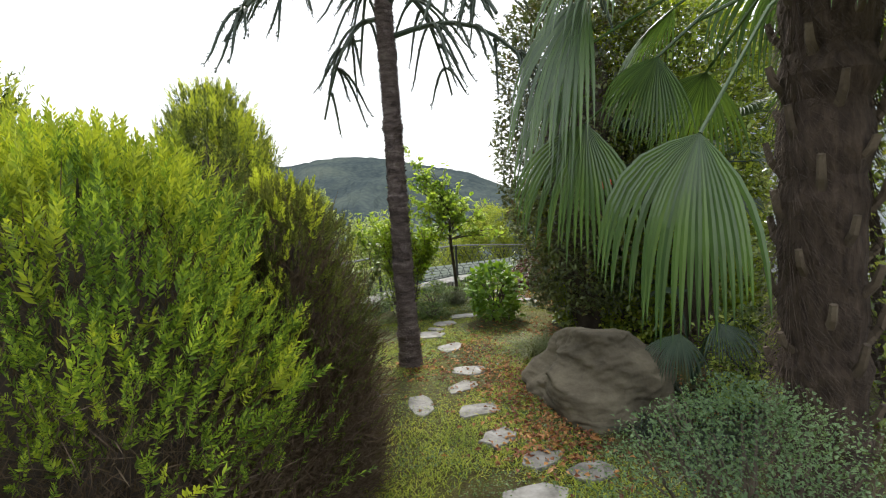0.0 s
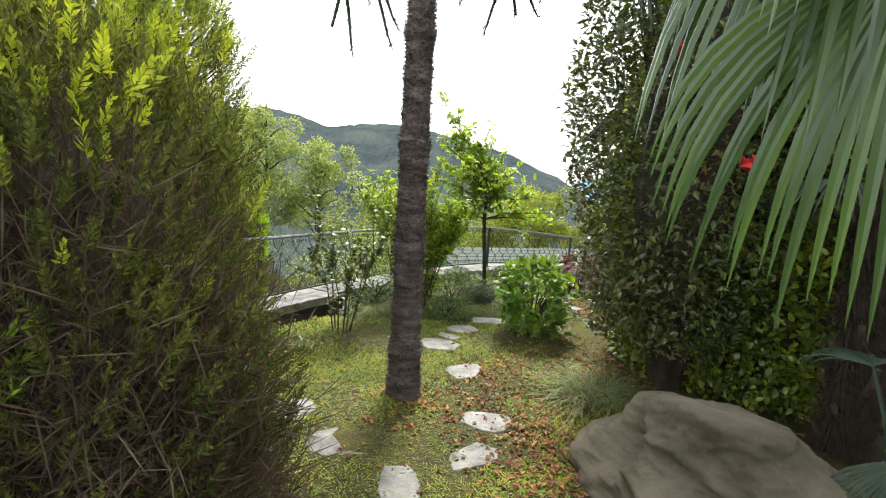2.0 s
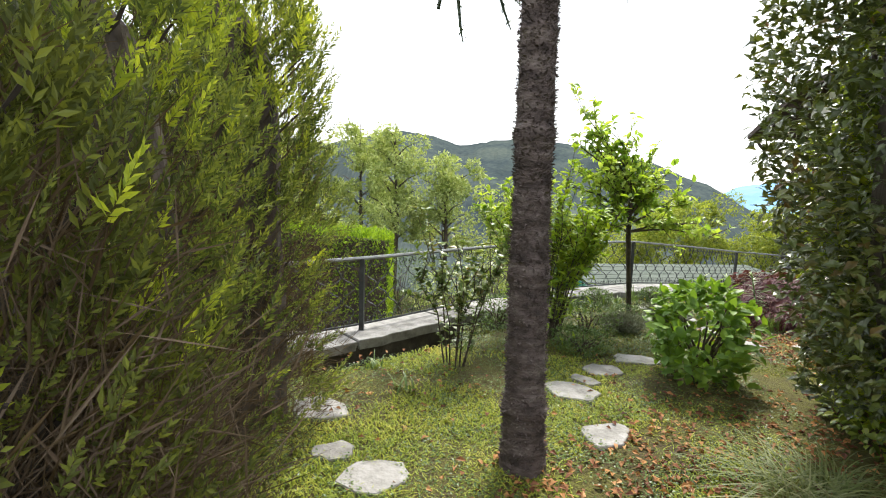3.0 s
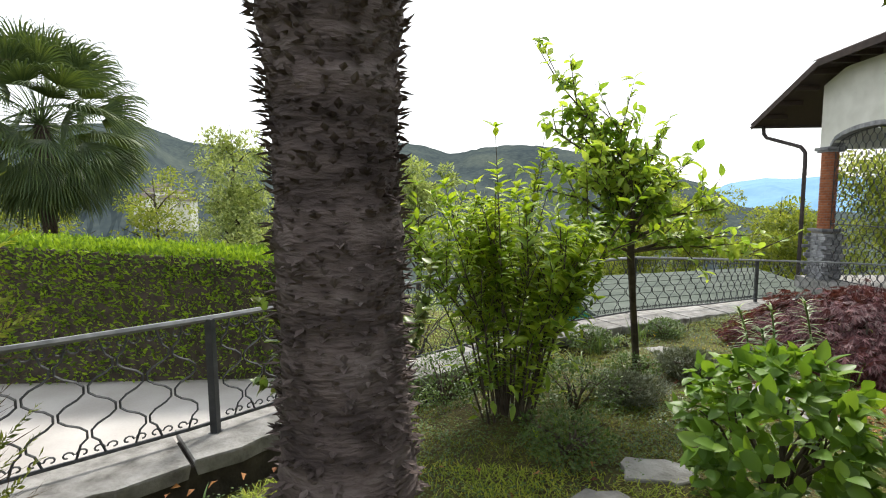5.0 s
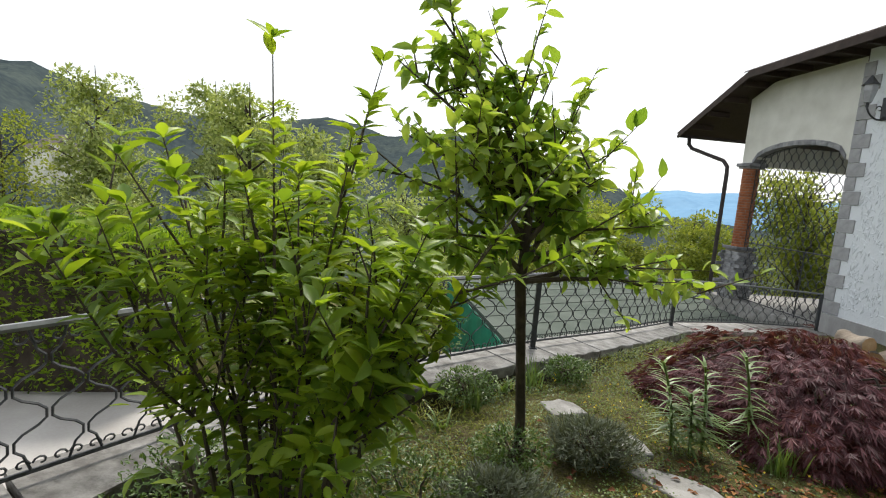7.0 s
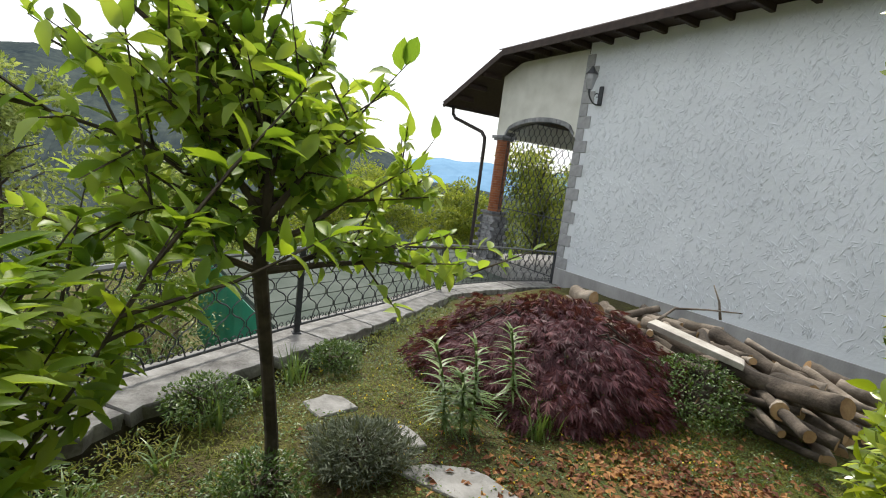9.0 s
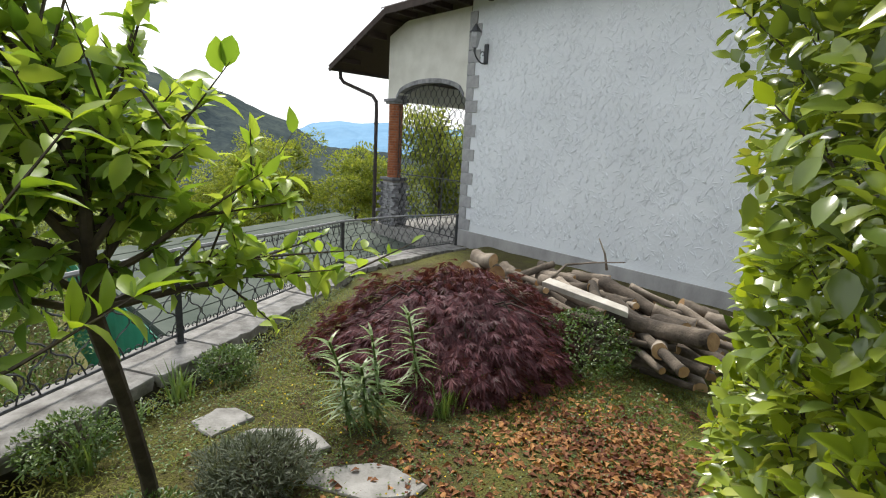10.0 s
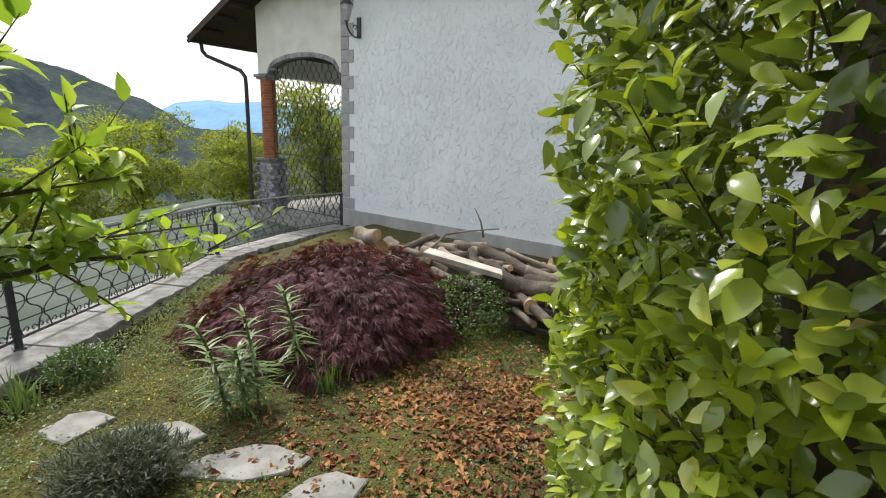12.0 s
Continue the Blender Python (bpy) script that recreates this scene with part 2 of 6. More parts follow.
def ground_material():
    """Moss, short turf, bare soil and grit by noise of three sizes; plain meadow far off."""
    m, n, l, b = nodes_of("garden_ground")
    co = n.new("ShaderNodeTexCoord")
    ns = []
    for s, d in ((0.55, 4), (7, 6), (70, 4)):
        t = n.new("ShaderNodeTexNoise")
        t.inputs["Scale"].default_value, t.inputs["Detail"].default_value = s, d
        l.new(co.outputs["Object"], t.inputs["Vector"])
        ns.append(t)
    a = n.new("ShaderNodeMath")
    a.operation = "MULTIPLY_ADD"
    a.inputs[1].default_value, a.inputs[2].default_value = 0.9, -0.28
    l.new(ns[0].outputs["Fac"], a.inputs[0])
    c = n.new("ShaderNodeMath")
    c.operation = "MULTIPLY_ADD"
    c.inputs[1].default_value = 0.7
    l.new(ns[1].outputs["Fac"], c.inputs[0])
    l.new(a.outputs[0], c.inputs[2])
    d = n.new("ShaderNodeMath")
    d.operation = "MULTIPLY_ADD"
    d.inputs[1].default_value, d.inputs[2].default_value = 1.1, -0.55
    l.new(ns[2].outputs["Fac"], d.inputs[0])
    e = n.new("ShaderNodeMath")
    l.new(c.outputs[0], e.inputs[0])
    l.new(d.outputs[0], e.inputs[1])
    r = ramp(n, [(0.028, 0.022, 0.014), (0.06, 0.046, 0.027), (0.075, 0.068, 0.022), (0.11, 0.112, 0.026), (0.16, 0.155, 0.042)])
    l.new(e.outputs[0], r.inputs[0])
    l.new(r.outputs[0], b.inputs["Base Color"])
    b.inputs["Roughness"].default_value = 0.95
    b.inputs["Specular IOR Level"].default_value = 0.2
    bp = n.new("ShaderNodeBump")
    bp.inputs["Strength"].default_value, bp.inputs["Distance"].default_value = 0.8, 0.03
    l.new(e.outputs[0], bp.inputs["Height"])
    l.new(bp.outputs[0], b.inputs["Normal"])
    return m


def forest_material(name, colours, scale):
    m, n, l, b = nodes_of(name)
    co = n.new("ShaderNodeTexCoord")
    v = n.new("ShaderNodeTexVoronoi")
    v.inputs["Scale"].default_value = scale
    t = n.new("ShaderNodeTexNoise")
    t.inputs["Scale"].default_value, t.inputs["Detail"].default_value = scale / 12, 7
    for q in (v, t):
        l.new(co.outputs["Object"], q.inputs["Vector"])
    a = n.new("ShaderNodeMath")
    a.operation = "MULTIPLY_ADD"
    a.inputs[1].default_value = -0.45
    l.new(v.outputs["Distance"], a.inputs[0])
    a2 = n.new("ShaderNodeMath")
    a2.operation = "MULTIPLY_ADD"
    a2.inputs[1].default_value, a2.inputs[2].default_value = 1.6, -0.1
    l.new(t.outputs["Fac"], a2.inputs[0])
    l.new(a2.outputs[0], a.inputs[2])
    r = ramp(n, colours)
    l.new(a.outputs[0], r.inputs[0])
    l.new(r.outputs[0], b.inputs["Base Color"])
    b.inputs["Roughness"].default_value = 1.0
    b.inputs["Specular IOR Level"].default_value = 0.0
    return m


# ---- building blocks ----
class Build:
    """Gathers vertices and faces of one mesh."""

    def __init__(self):
        self.v, self.f, self.n = [], [], 0

    def add(self, verts, faces):
        self.v.append(np.asarray(verts, float).reshape(-1, 3))
        self.f.extend([tuple(int(i) + self.n for i in q) for q in faces])
        self.n += len(self.v[-1])

    def tube(self, pts, radii, sides=6, caps=True):
        pts = np.asarray(pts, float)
        k = len(pts)
        radii = np.broadcast_to(np.asarray(radii, float), (k,))
        tang = np.gradient(pts, axis=0)
        tang /= np.linalg.norm(tang, axis=1)[:, None] + 1e-9
        ref = np.array([0.0, 0, 1]) if abs(tang[0][2]) < 0.9 else np.array([1.0, 0, 0])
        rings = []
        for i in range(k):
            u = np.cross(tang[i], ref)
            u /= np.linalg.norm(u) + 1e-9
            w = np.cross(tang[i], u)
            ref = -w if np.dot(-w, ref) > np.dot(w, ref) else w
            a = np.arange(sides) * 2 * np.pi / sides
            rings.append(pts[i] + radii[i] * (np.cos(a)[:, None] * u + np.sin(a)[:, None] * np.cross(tang[i], u)))
        f = [(i * sides + j, i * sides + (j + 1) % sides, (i + 1) * sides + (j + 1) % sides, (i + 1) * sides + j) for i in range(k - 1) for j in range(sides)]
        if caps:
            f += [tuple(range(sides))[::-1], tuple((k - 1) * sides + j for j in range(sides))]
        self.add(np.concatenate(rings), f)

    def box(self, x0, y0, z0, x1, y1, z1, bevel=0.0):
        if bevel <= 0:
            v = [(x, y, z) for z in (z0, z1) for y in (y0, y1) for x in (x0, x1)]
            self.add(v, [(0, 2, 3, 1), (4, 5, 7, 6), (0, 1, 5, 4), (2, 6, 7, 3), (0, 4, 6, 2), (1, 3, 7, 5)])
            return
        c = bevel
        v = []
        for z, q in ((z0, c), (z0 + c, 0), (z1 - c, 0), (z1, c)):
            v += [(x0 + q, y0 + q, z), (x1 - q, y0 + q, z), (x1 - q, y1 - q, z), (x0 + q, y1 - q, z)]
        f = [(3, 2, 1, 0), (12, 13, 14, 15)] + [(4 * i + j, 4 * i + (j + 1) % 4, 4 * i + 4 + (j + 1) % 4, 4 * i + 4 + j) for i in range(3) for j in range(4)]
        self.add(v, f)

    def prism(self, ring, z0, z1, bevel=0.0):
        """A slab over a closed outline of (x, y)."""
        ring = np.asarray(ring, float)
        k, c = len(ring), ring.mean(0)
        ins = c + (ring - c) * (1 - bevel)
        levels = [(ring, z0), (ring, z1 - 0.3 * bevel * (z1 - z0) - (0.006 if bevel else 0)), (ins, z1)] if bevel else [(ring, z0), (ring, z1)]
        v = np.concatenate([np.c_[r, np.full(k, z)] for r, z in levels])
        m = len(levels)
        f = [tuple(range(k))[::-1], tuple((m - 1) * k + j for j in range(k))]
        f += [(i * k + j, i * k + (j + 1) % k, (i + 1) * k + (j + 1) % k, (i + 1) * k + j) for i in range(m - 1) for j in range(k)]
        self.add(v, f)

    def mesh(self, name, smooth=False):
        me = bpy.data.meshes.new(name)
        me.from_pydata(np.concatenate(self.v).tolist(), [], self.f)
        if smooth:
            me.polygons.foreach_set("use_smooth", [True] * len(me.polygons))
        me.update()
        return me


def fast_mesh(name, verts, faces, smooth=False):
    me = bpy.data.meshes.new(name)
    faces = np.asarray(faces, np.int32)
    k, s = faces.shape
    me.vertices.add(len(verts))
    me.vertices.foreach_set("co", np.asarray(verts, np.float32).ravel())
    me.loops.add(k * s)
    me.loops.foreach_set("vertex_index", faces.ravel())
    me.polygons.add(k)
    me.polygons.foreach_set("loop_start", np.arange(k, dtype=np.int32) * s)
    me.polygons.foreach_set("use_smooth", np.full(k, smooth))
    me.update(calc_edges=True)
    return me


def unit(a):
    return a / (np.linalg.norm(a, axis=-1, keepdims=True) + 1e-9)


def leaves(name, pos, way, face, length, width, fold=0.18, droop=0.15, broad=0.45):
    """A mesh of many leaves: each folded along its rib, widest at `broad` of its length."""
    pos, way = np.asarray(pos, float), unit(np.asarray(way, float))
    k = len(pos)
    side = unit(np.cross(way, unit(np.asarray(face, float)) + 1e-4))
    up = np.cross(side, way)
    L = np.broadcast_to(length, (k,))[:, None]
    W = np.broadcast_to(width, (k,))[:, None] * 0.5
    mid = pos + way * L * broad
    tip = pos + way * L - up * L * droop
    v = np.stack([pos, mid - side * W + up * W * fold * 2, mid, mid + side * W + up * W * fold * 2, tip], 1).reshape(-1, 3)
    b = (np.arange(k) * 5)[:, None, None]
    f = (b + np.array([[0, 2, 1], [0, 3, 2], [1, 2, 4], [2, 3, 4]])[None]).reshape(-1, 3)
    return fast_mesh(name, v, f)


def scales(name, pos, way, face, length, width):
    """Small leaves seen from farther off: one folded diamond each."""
    pos, way = np.asarray(pos, float), unit(np.asarray(way, float))
    k = len(pos)
    side = unit(np.cross(way, unit(np.asarray(face, float)) + 1e-4))
    up = np.cross(side, way)
    L = np.broadcast_to(length, (k,))[:, None]
    W = np.broadcast_to(width, (k,))[:, None] * 0.5
    mid = pos + way * L * 0.45 + up * W * 0.35
    v = np.stack([pos, mid - side * W, pos + way * L, mid + side * W], 1).reshape(-1, 3)
    f = ((np.arange(k) * 4)[:, None, None] + np.array([[0, 2, 1], [0, 3, 2]])[None]).reshape(-1, 3)
    return fast_mesh(name, v, f)


def fine_leaves(name, pos, way, face, length, width, fold=0.18, droop=0.15):
    """Leaves seen close by: an oval blade with a sunk rib, curled and pointed."""
    pos, way = np.asarray(pos, float), unit(np.asarray(way, float))
    k = len(pos)
    side = unit(np.cross(way, unit(np.asarray(face, float)) + 1e-4))
    up = np.cross(side, way)
    L = np.broadcast_to(length, (k,))[:, None]
    W = np.broadcast_to(width, (k,))[:, None] * 0.5
    curl = rng.uniform(0.3, 1.6, k)[:, None] * droop
    v = [pos]
    for s, w in ((0.2, 0.74), (0.46, 1.0), (0.76, 0.64)):
        c = pos + way * L * s - up * L * curl * s * s
        v += [c - side * W * w + up * W * w * fold * 2, c, c + side * W * w + up * W * w * fold * 2]
    v.append(pos + way * L - up * L * curl)
    v = np.stack(v, 1).reshape(-1, 3)
    t = [[0, 2, 1], [0, 3, 2]]
    for r in range(2):
        a = 1 + 3 * r
        t += [[a, a + 1, a + 4], [a, a + 4, a + 3], [a + 1, a + 2, a + 5], [a + 1, a + 5, a + 4]]
    t += [[7, 8, 10], [8, 9, 10]]
    f = ((np.arange(k) * 11)[:, None, None] + np.array(t)[None]).reshape(-1, 3)
    return fast_mesh(name, v, f, True)


def blades(name, pos, way, length, width, bend=0.4, joints=4):
    """Grass-like blades that arch over by their own weight."""
    pos, way = np.asarray(pos, float), unit(np.asarray(way, float))
    k = len(pos)
    L = np.broadcast_to(length, (k,))
    W = np.broadcast_to(width, (k,))
    flat = way * np.array([1, 1, 0]) + 1e-4
    side = unit(np.cross(flat, [0, 0, 1.0]))
    rows = []
    for i in range(joints + 1):
        s = i / joints
        c = pos + way * (L * s)[:, None] + unit(flat) * (L * bend * s * s * 0.5)[:, None] - np.array([0, 0, 1.0]) * (L * bend * s * s * 0.7)[:, None]
        w = side * (W * 0.5 * (1 - s ** 1.6) + 0.0004)[:, None]
        rows += [c - w, c + w]
    v = np.stack(rows, 1).reshape(-1, 3)
    q = np.array([[2 * i, 2 * i + 1, 2 * i + 3, 2 * i + 2] for i in range(joints)])
    f = ((np.arange(k) * (2 * joints + 2))[:, None, None] + q[None]).reshape(-1, 4)
    return fast_mesh(name, v, f)


def on_ball(k, low=-1.0):
    z = rng.uniform(low, 1, k)
    a = rng.uniform(0, 2 * np.pi, k)
    r = np.sqrt(1 - z * z)
    return np.c_[r * np.cos(a), r * np.sin(a), z]


def lump(d, seed, scale=2.0):
    """A slow uneven swell over directions d."""
    o = np.array([seed * 1.7, seed * 3.1, seed * 5.3])
    return np.array([noise.noise(Vector(q * scale + o)) for q in d])


def thing(name, label, category, at_, group="", kind=""):
    ob = new(name)
    ob.empty_display_size = 0.1
    ob.matrix_world = Matrix.Translation(at_)
    return tagged(ob, label, category, group, kind)


def part(name, me, material, parent, label="", local=False):
    """One mesh under a thing or a part; its numbers are the world's, or with local those of the thing."""
    if isinstance(me, Build):
        me = me.mesh(name)
    ob = new(name, me)
    if not me.materials:
        me.materials.append(material)
    ob.parent = parent
    if parent.parent is None and not local:
        ob.matrix_parent_inverse = parent.matrix_basis.inverted()
    return tagged(ob, label)


def solid(name, me, material, label, category, kind="", group="", smooth=False):
    """A thing that is one mesh."""
    if isinstance(me, Build):
        me = me.mesh(name, smooth)
    ob = new(name, me)
    me.materials.append(material)
    return tagged(ob, label, category, group, kind)


def gz(x, y):
    """Height of the garden's soil: level by the path, falling towards the house."""
    x, y = np.asarray(x, float), np.asarray(y, float)
    d = np.maximum(0, x - 2.2)
    return -0.075 * d * d / (d + 0.4) - 0.0


def strip(path, a, b):
    """Points a metres left and b metres right of a line of (x, y), outwards positive to the left."""
    p = np.asarray(path, float)
    t = unit(np.gradient(p, axis=0))
    nrm = np.c_[-t[:, 1], t[:, 0]]
    return p + nrm * a, p + nrm * b


def resample(path, step):
    p = np.asarray(path, float)
    s = np.r_[0, np.cumsum(np.linalg.norm(np.diff(p, axis=0), axis=1))]
    k = max(2, int(round(s[-1] / step)) + 1)
    q = np.linspace(0, s[-1], k)
    return np.c_[[np.interp(q, s, p[:, i]) for i in range(p.shape[1])]].T


# the line of the railing, from beside the conifers round to the house corner
RAIL = [(-3.4, 4.2), (-2.3, 5.75), (-0.92, 7.24), (0.1, 8.62), (1.2, 9.72), (2.4, 10.65), (3.75, 11.9), (5.08, 13.35), (6.9, 14.4), (8.75, 15.1)]
RAILZ = [0.1, 0.1, 0.1, 0.1, 0.1, 0.08, -0.08, -0.27, -0.43, -0.58]


def rail_z(s_xy):
    r = np.asarray(RAIL)
    x = np.asarray(s_xy, float)[:, 0]
    return np.interp(x, r[:, 0], RAILZ)


def outside(x, y):
    """How far a place lies beyond the railing (negative: in the garden)."""
    r = resample(RAIL, 0.25)
    a, b = np.array([-12.0, -8.0]), np.array([14.0, 17.0])
    r = np.vstack([[a], r, [b]])
    t = unit(np.gradient(r, axis=0))
    nrm = np.c_[-t[:, 1], t[:, 0]]
    p = np.c_[np.ravel(x), np.ravel(y)]
    best = np.full(len(p), 1e9)
    out = np.zeros(len(p))
    for c, n2 in zip(r, nrm):
        d = ((p - c) ** 2).sum(1)
        s = ((p - c) * n2).sum(1)
        hit = d < best
        best[hit], out[hit] = d[hit], s[hit]
    return out.reshape(np.shape(x))


def below(x, y):
    """Height of the land outside the garden: the drive, then the fall into the valley."""
    d = np.hypot(x, y - 4)
    z = -1.55 - 0.0 * d
    z = np.where(y > 17, -1.55 - (y - 17) * 0.42, z)
    z = np.where(x > 1.5, np.minimum(z, -3.2 - np.maximum(0, y - 17) * 0.42), z)
    return np.maximum(z, -55.0)


def make_ground():
    def axis(lo, hi, fine_lo, fine_hi, step):
        a = [fine_lo]
        while a[-1] < fine_hi:
            a.append(a[-1] + step)
        s = step
        while a[-1] < hi:
            s *= 1.22
            a.append(a[-1] + s)
        s = step
        while a[0] > lo:
            s *= 1.22
            a.insert(0, a[0] - s)
        return np.array(a)
    xs, ys = axis(-1500, 1500, -4.5, 10.0, 0.14), axis(-800, 2500, -1.5, 16.5, 0.14)
    X, Y = np.meshgrid(xs, ys)
    out = outside(X, Y)
    inside = gz(X, Y) + 0.02 * np.sin(X * 2.1 + 0.4) * np.sin(Y * 1.7)
    bump = np.array([noise.noise(Vector((x * 2.5, y * 2.5, 0))) for x, y in zip(X.ravel(), Y.ravel())]).reshape(X.shape)
    inside = inside + 0.018 * bump
    inside = inside - 0.17 * np.clip((out + 0.75) / 0.4, 0, 1)
    Z = np.where(out > 0.14, below(X, Y), inside)
    h, w = X.shape
    i = (np.arange(h - 1)[:, None] * w + np.arange(w - 1)[None]).ravel()
    me = fast_mesh("ground", np.c_[X.ravel(), Y.ravel(), Z.ravel()], np.c_[i, i + 1, i + w + 1, i + w], True)
    solid("ground", me, ground_material(), "mossy garden soil with patchy turf on a hillside", "ground", "structure")


make_ground()

# ---- the valley: wooded hills and mountains far off, haze put into their colours ----
HILLS = [(-150, 5), (-75, 6), (-60, 6.5), (-45, 6.8), (-38.5, 7.8), (-34, 6.1), (-26, 5.2), (-21, 4.8), (-17.5, 5.6), (-12.7, 6.6), (-9, 6.1), (-5.9, 5.1), (-2, 5.9), (1, 6.1), (5, 5.7), (9, 4.9), (14.6, 3.7), (18, 2.2), (20.5, 1.3), (24, -1), (60, -3), (150, -3)]
FARHILLS = [(-150, 3), (10, 0.5), (19, 0.5), (21.6, 0.6), (22.8, 1.3), (23.8, 1.5), (26, 1.8), (28, 1.6), (31, 1.9), (36, 1.3), (45, 2.2), (70, 2.6), (150, 3)]


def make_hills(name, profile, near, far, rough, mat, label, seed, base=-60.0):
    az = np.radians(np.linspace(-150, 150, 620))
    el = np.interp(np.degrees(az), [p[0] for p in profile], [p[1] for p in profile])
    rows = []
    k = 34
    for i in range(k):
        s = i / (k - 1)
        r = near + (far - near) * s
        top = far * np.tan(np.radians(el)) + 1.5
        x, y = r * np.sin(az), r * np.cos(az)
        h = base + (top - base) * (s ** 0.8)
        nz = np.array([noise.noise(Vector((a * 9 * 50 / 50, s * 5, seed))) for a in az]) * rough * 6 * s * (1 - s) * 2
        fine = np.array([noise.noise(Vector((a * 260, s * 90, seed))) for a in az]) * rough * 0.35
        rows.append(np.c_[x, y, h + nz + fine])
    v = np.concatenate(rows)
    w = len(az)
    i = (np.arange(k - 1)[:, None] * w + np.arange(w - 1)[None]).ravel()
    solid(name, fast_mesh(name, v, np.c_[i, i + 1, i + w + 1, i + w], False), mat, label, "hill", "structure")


# Forest tones shifted to blue-grey to paint in the valley's haze.
make_hills("wooded_hills", HILLS, 240, 900, 9, forest_material("hazed_forest", [(0.026, 0.036, 0.042), (0.042, 0.055, 0.058), (0.062, 0.077, 0.072), (0.085, 0.10, 0.085)], 0.16), "dark wooded hills across the valley, haze put into the forest colour", 3.0)
# The blue is distance haze put into the base colour.
make_hills("far_mountains", FARHILLS, 1500, 3600, 20, forest_material("hazed_mountain", [(0.13, 0.24, 0.36), (0.16, 0.28, 0.41), (0.19, 0.32, 0.45)], 0.012), "mountains at the end of the valley, haze put into their blue colour", 8.0, base=-150)

# ---- low stone wall, coping and railing ----
def make_kerb():
    line = resample(RAIL, 0.2)
    z = rail_z(line)
    o, i = strip(line, 0.16, -0.27)
    b = Build()
    k = len(line)
    v = np.concatenate([np.c_[i, gz(i[:, 0], i[:, 1]) - 0.3], np.c_[i + (o - i) * 0.06, z - 0.05], np.c_[o - (o - i) * 0.06, z - 0.05], np.c_[o, np.full(k, -3.3)]])
    f = [(r * k + j, r * k + j + 1, (r + 1) * k + j + 1, (r + 1) * k + j) for r in range(3) for j in range(k - 1)]
    b.add(v, f)
    wall = solid("garden_wall", b, DARKSTONE, "low retaining wall of dark rubble stone", "wall", "structure")
    wall.modifiers.new("thick", "SOLIDIFY").thickness = 0.02
    # coping slabs of uneven length
    fine = resample(RAIL, 0.02)
    s0, n2 = 0, len(fine)
    while s0 < n2 - 8:
        s1 = min(n2 - 1, s0 + int(rng.uniform(26, 62)))
        seg = fine[s0:s1]
        pick = seg[np.linspace(0, len(seg) - 1, 11).astype(int)]
        t = unit(np.gradient(pick, axis=0))
        nrm = np.c_[-t[:, 1], t[:, 0]]
        inner = pick - nrm * (0.23 + 0.05 * rng.uniform() + rng.uniform(0.0, 0.05, 11))[:, None]
        outer = pick + nrm * (0.17 + rng.uniform(0, 0.03, 11))[:, None]
        ring = np.r_[inner, outer[::-1]]
        zz = rail_z(ring)
        q = Build()
        m = len(ring)
        c = ring.mean(0)
        lift = rng.uniform(0, 0.012)
        ins = c + (ring - c) * 0.988
        q.add(np.concatenate([np.c_[c + (ring - c) * 0.97, zz - 0.085], np.c_[ring, zz - 0.012 + lift], np.c_[ins, zz + lift]]),
              [tuple(range(m))[::-1], tuple(2 * m + j for j in range(m))] + [(r * m + j, r * m + (j + 1) % m, (r + 1) * m + (j + 1) % m, (r + 1) * m + j) for r in range(2) for j in range(m)])
        part("coping_slab", q, SLATE, wall)
        s0 = s1
    return wall


make_kerb()


def wave_bar(h, amp, r, flip):
    """A bar bent into rounded waves, with a pair of curls at head and foot."""
    b = Build()
    pts = [(0, 0, 0.0)]
    n = 4
    for i in range(n):
        z0, dz = 0.07 + (h - 0.14) * i / n, (h - 0.14) / n
        s = 1 if (i % 2 == 0) != flip else -1
        pts += [(s * amp * w, 0, z0 + dz * u) for u, w in ((0.08, 0.45), (0.3, 0.95), (0.62, 0.95), (0.86, 0.45))]
    pts.append((0, 0, h))
    b.tube(pts, r, 4)
    for z, s in ((0.035, 1), (h - 0.035, -1)):
        for m in (-1, 1):
            a = np.linspace(0, 4.9, 8)
            rr = 0.03 * (1 - a / 7)
            b.tube(np.c_[m * (0.034 - rr * np.cos(a)), 0 * a, z + s * rr * np.sin(a) * 0.9], r * 0.8, 4)
    return b.mesh("wavy_bar")


